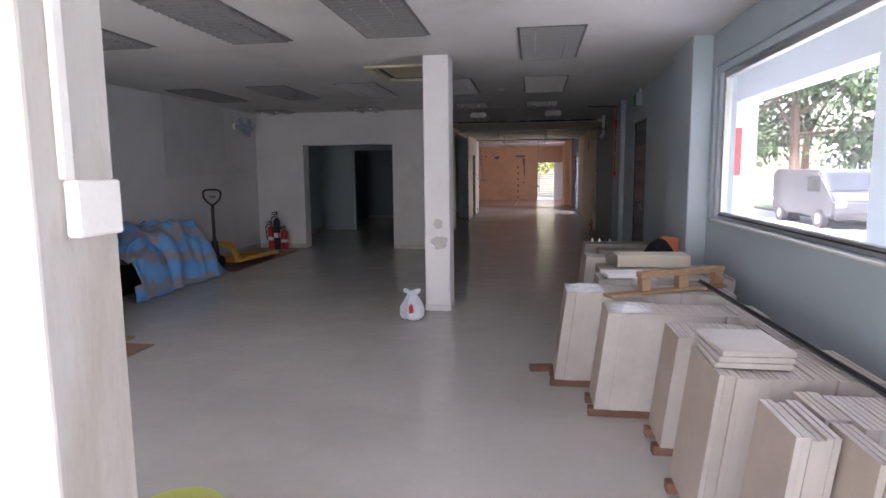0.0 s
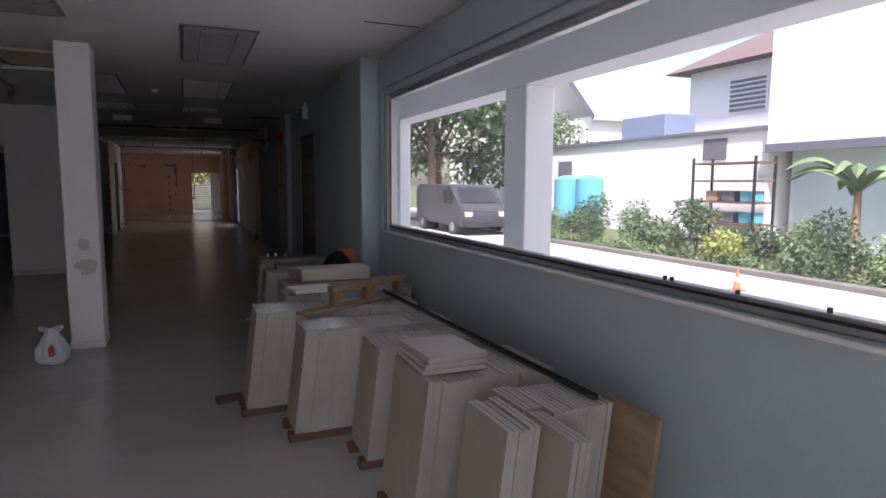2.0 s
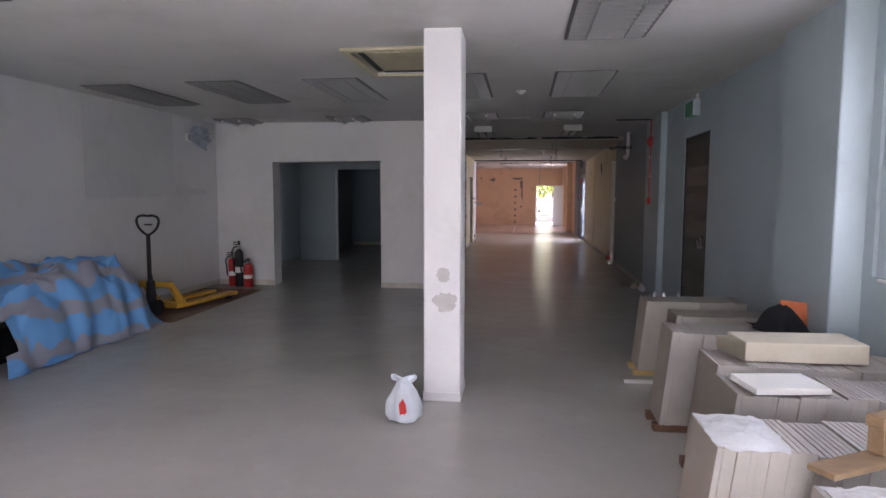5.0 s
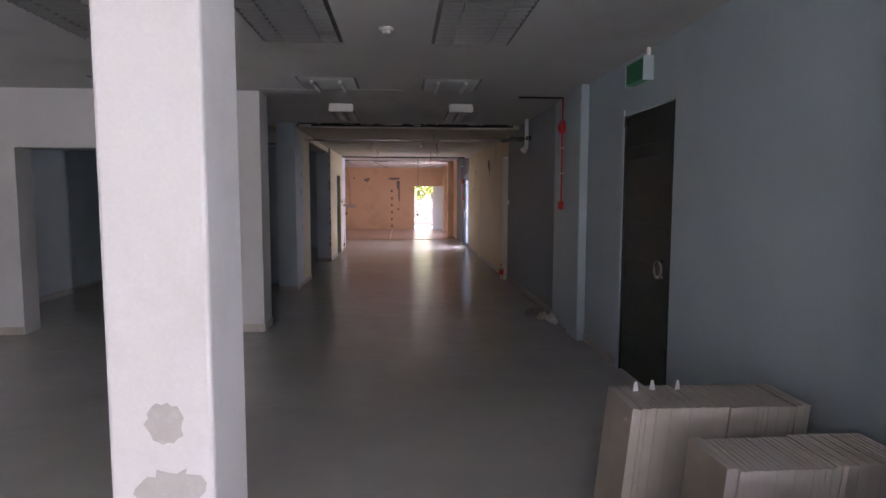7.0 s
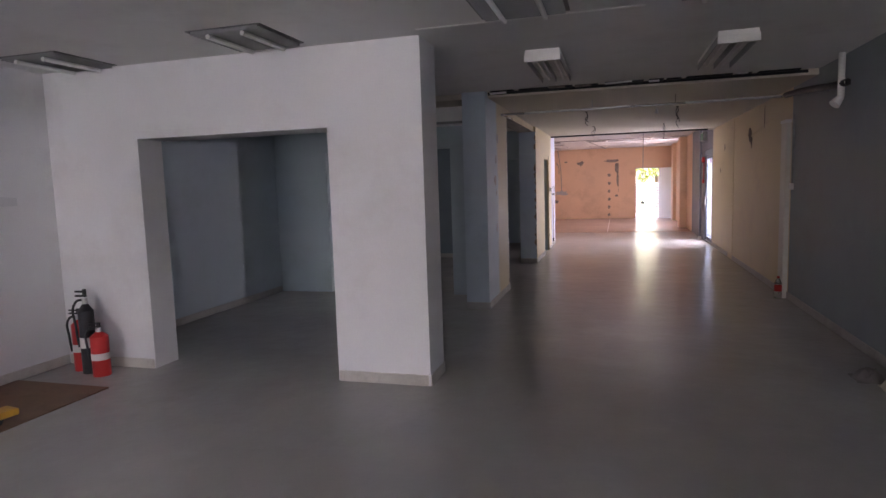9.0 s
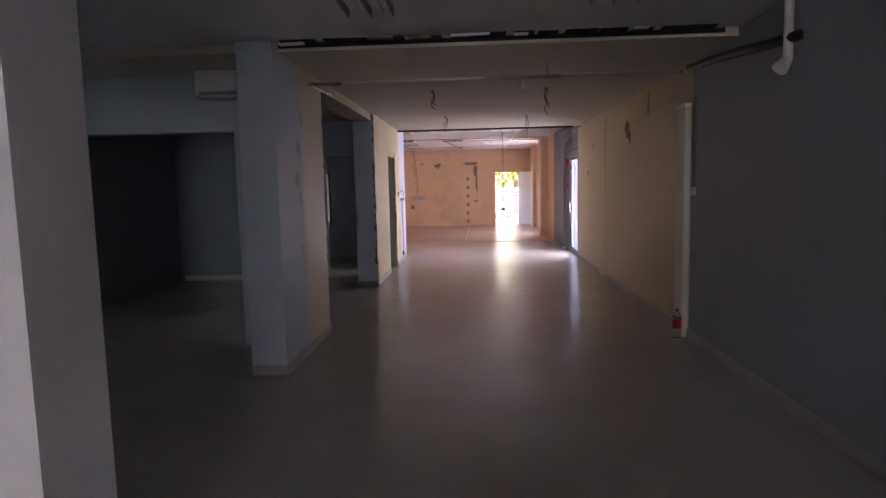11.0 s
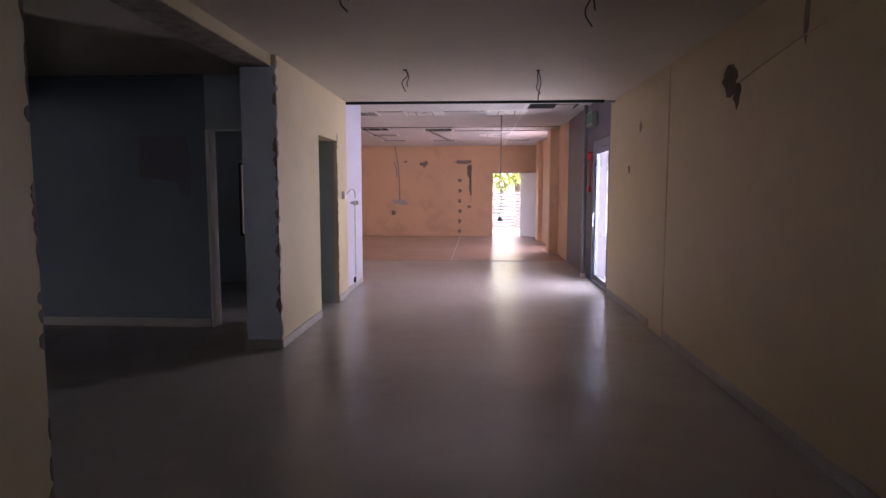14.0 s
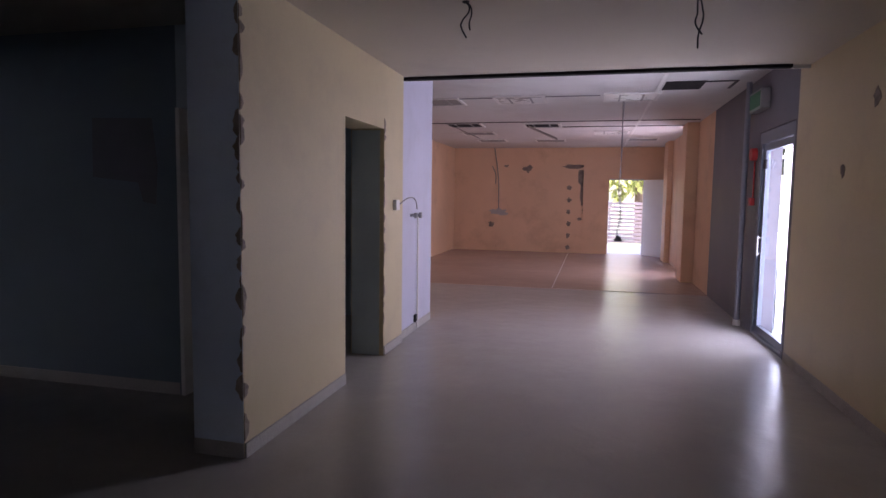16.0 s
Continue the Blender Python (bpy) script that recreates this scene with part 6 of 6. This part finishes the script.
bm = bmesh.new(); box(bm, 0, 1.5, -1.3, 1.2, 0.12, 1.0, 0.03); part("tank", bm, surface("blue_grey_tank", (0.2, 0.27, 0.36), 0.6, vary=0.1, bump=0.002), rt)
for yy in (-1.1, 1.0):
    bm = bmesh.new(); box(bm, 0.1, 1.4, yy - 0.08, yy + 0.08, 0.0, 0.12); part("bearer", bm, M_DARKGREY, rt)
gh = holder("gabled_house", (28.0, 38.5, -0.17), "distant white house with a dark sloping roof edge", "house")
bm = bmesh.new(); box(bm, 0.0, 8.0, 0.0, 9.0, 0.0, 6.6); part("wall", bm, M_OUTWHITE, gh)
bm = bmesh.new()
vs = [bm.verts.new((x, y, z)) for x in (-0.25, 8.2) for y, z in ((-0.5, 6.3), (4.5, 11.2), (9.5, 6.3), (9.5, 6.55), (4.5, 11.5), (-0.5, 6.55))]
for k in range(6):
    bm.faces.new((vs[k], vs[(k + 1) % 6], vs[6 + (k + 1) % 6], vs[6 + k]))
bm.faces.new(vs[:6]); bm.faces.new(vs[6:][::-1])
# roof coloured white for the sun's glare on it
part("roof", bm, M_OUTWHITE, gh)
for sy in (-1, 1):
    bm = bmesh.new(); box(bm, -0.34, -0.26, -3.5, 3.5, -0.2, 0.2)
    o = part("bargeboard", bm, M_DARKGREY, gh); o.matrix_basis = pose(0, 4.5 + sy * 2.5, 8.9, -sy * 44.4, 0, 0)
# water tanks, rack and cone
for y in (20.6, 22.0):
    tk = holder("water_tank", (14.6, y, -0.17), "cyan plastic water tank on the verge", "water tank", "water tanks")
    bm = bmesh.new(); tube(bm, (0, 0, 0), (0, 0, 1.9), 0.5, n=24); part("body", bm, M_CYAN, tk)
    bm = bmesh.new(); tube(bm, (0, 0, 1.9), (0, 0, 2.05), 0.5, 0.2, 24); part("lid", bm, M_CYAN, tk)
rk = holder("storage_rack", (15.3, 14.9, -0.17), "rusty open rack with mixed goods", "rack")
for z in (0.6, 1.2, 1.8, 2.3):
    bm = bmesh.new(); box(bm, -0.4, 0.4, -1.1, 1.1, z, z + 0.05); part("shelf", bm, M_REDWOOD, rk)
for sx in (-0.38, 0.38):
    for sy in (-1.07, 1.07):
        bm = bmesh.new(); box(bm, sx - 0.03, sx + 0.03, sy - 0.03, sy + 0.03, 0, 2.5); part("post", bm, M_BLACK, rk)
for k in range(6):
    bm = bmesh.new(); box(bm, -0.25, 0.25, -0.9 + 0.6 * (k % 3), -0.5 + 0.6 * (k % 3), 0.65 + 0.6 * (k // 3), 0.95 + 0.6 * (k // 3), 0.02); part("parcel", bm, (M_CYAN, M_DARKGREY, M_CARD)[k % 3], rk)
cn = holder("traffic_cone", (9.0, 9.1, -0.15), "orange traffic cone with a white band", "traffic cone")
bm = bmesh.new(); box(bm, -0.11, 0.11, -0.11, 0.11, 0, 0.02, 0.005); part("base", bm, M_ORANGE, cn)
bm = bmesh.new(); tube(bm, (0, 0, 0.02), (0, 0, 0.34), 0.065, 0.015, 20); part("cone", bm, M_ORANGE, cn)
bm = bmesh.new(); tube(bm, (0, 0, 0.15), (0, 0, 0.22), 0.048, 0.037, 20); part("band", bm, M_WPLASTIC, cn, "white reflective band")

# parked van
M_VAN = surface("grey_van_paint", (0.06, 0.064, 0.072), 0.35, vary=0.06, bump=0.0)
M_TINT = surface("dark_vehicle_glass", (0.03, 0.035, 0.04), 0.1, vary=0.1, bump=0.0)
vn = holder("van", (9.95, 22.0, -0.15), "grey panel van parked on the road", "van")
bm = bmesh.new()
prof = [(-2.1, 0.35), (2.15, 0.35), (2.2, 0.9), (1.75, 1.2), (1.15, 1.9), (-1.95, 1.95), (-2.15, 1.7)]
for s in (-0.82, 0.82):
    vs = [bm.verts.new((s, -y, z)) for y, z in prof]
    bm.faces.new(vs if s > 0 else vs[::-1])
bm.verts.ensure_lookup_table()
n = len(prof)
for i in range(n):
    j = (i + 1) % n
    bm.faces.new((bm.verts[i], bm.verts[j], bm.verts[n + j], bm.verts[n + i]))
bmesh.ops.bevel(bm, geom=list(bm.edges), offset=0.06, segments=2, affect="EDGES")
part("body", bm, M_VAN, vn)
bm = bmesh.new()
vs = [bm.verts.new(p) for p in ((-0.7, -1.78, 1.24), (0.7, -1.78, 1.24), (0.62, -1.24, 1.82), (-0.62, -1.24, 1.82))]
bm.faces.new(vs)
part("windscreen", bm, M_TINT, vn)
for s in (-1, 1):
    bm = bmesh.new(); box(bm, s * 0.825 - 0.006, s * 0.825 + 0.006, -1.35, -0.55, 1.2, 1.7, 0.002); part("side_window", bm, M_TINT, vn)
    for yy in (-1.4, 1.35):
        bm = bmesh.new(); tube(bm, (s * 0.7, yy, 0.31), (s * 0.86, yy, 0.31), 0.31, n=24); wh = part("wheel", bm, M_BLACK, vn)
        bm = bmesh.new(); tube(bm, (s * 0.84, yy, 0.31), (s * 0.87, yy, 0.31), 0.18, n=20); part("rim", bm, M_STEEL, wh)
    bm = bmesh.new(); box(bm, s * 0.62 - 0.14, s * 0.62 + 0.14, -2.2, -2.14, 0.72, 0.9, 0.02); part("headlight", bm, M_WPLASTIC, vn)
bm = bmesh.new(); box(bm, -0.8, 0.8, -2.28, -2.12, 0.32, 0.55, 0.03); part("bumper", bm, M_BLACK, vn)
vn.scale = (1, 1, 0.86)

# slatted white fence behind the yard
M_FENCE = surface("weathered_pinkish_paint", (0.52, 0.43, 0.41), 0.6, vary=0.15, stain=(0.3, 0.22, 0.2), stain_amount=0.4, stain_scale=2, bump=0.002)
fc = holder("yard_fence", (1.4, 39.3, -0.03), "weathered pinkish slatted fence across the yard", "fence")
for xx in (-4.0, -2.0, 0.0, 2.0, 4.0):
    bm = bmesh.new(); box(bm, xx - 0.04, xx + 0.04, -0.04, 0.04, 0, 1.5); part("post", bm, M_OUTWHITE, fc)
for k in range(11):
    bm = bmesh.new(); box(bm, -4.2, 4.2, -0.065, -0.041, 0.1 + k * 0.125, 0.19 + k * 0.125, 0.003); part("slat", bm, M_FENCE, fc)
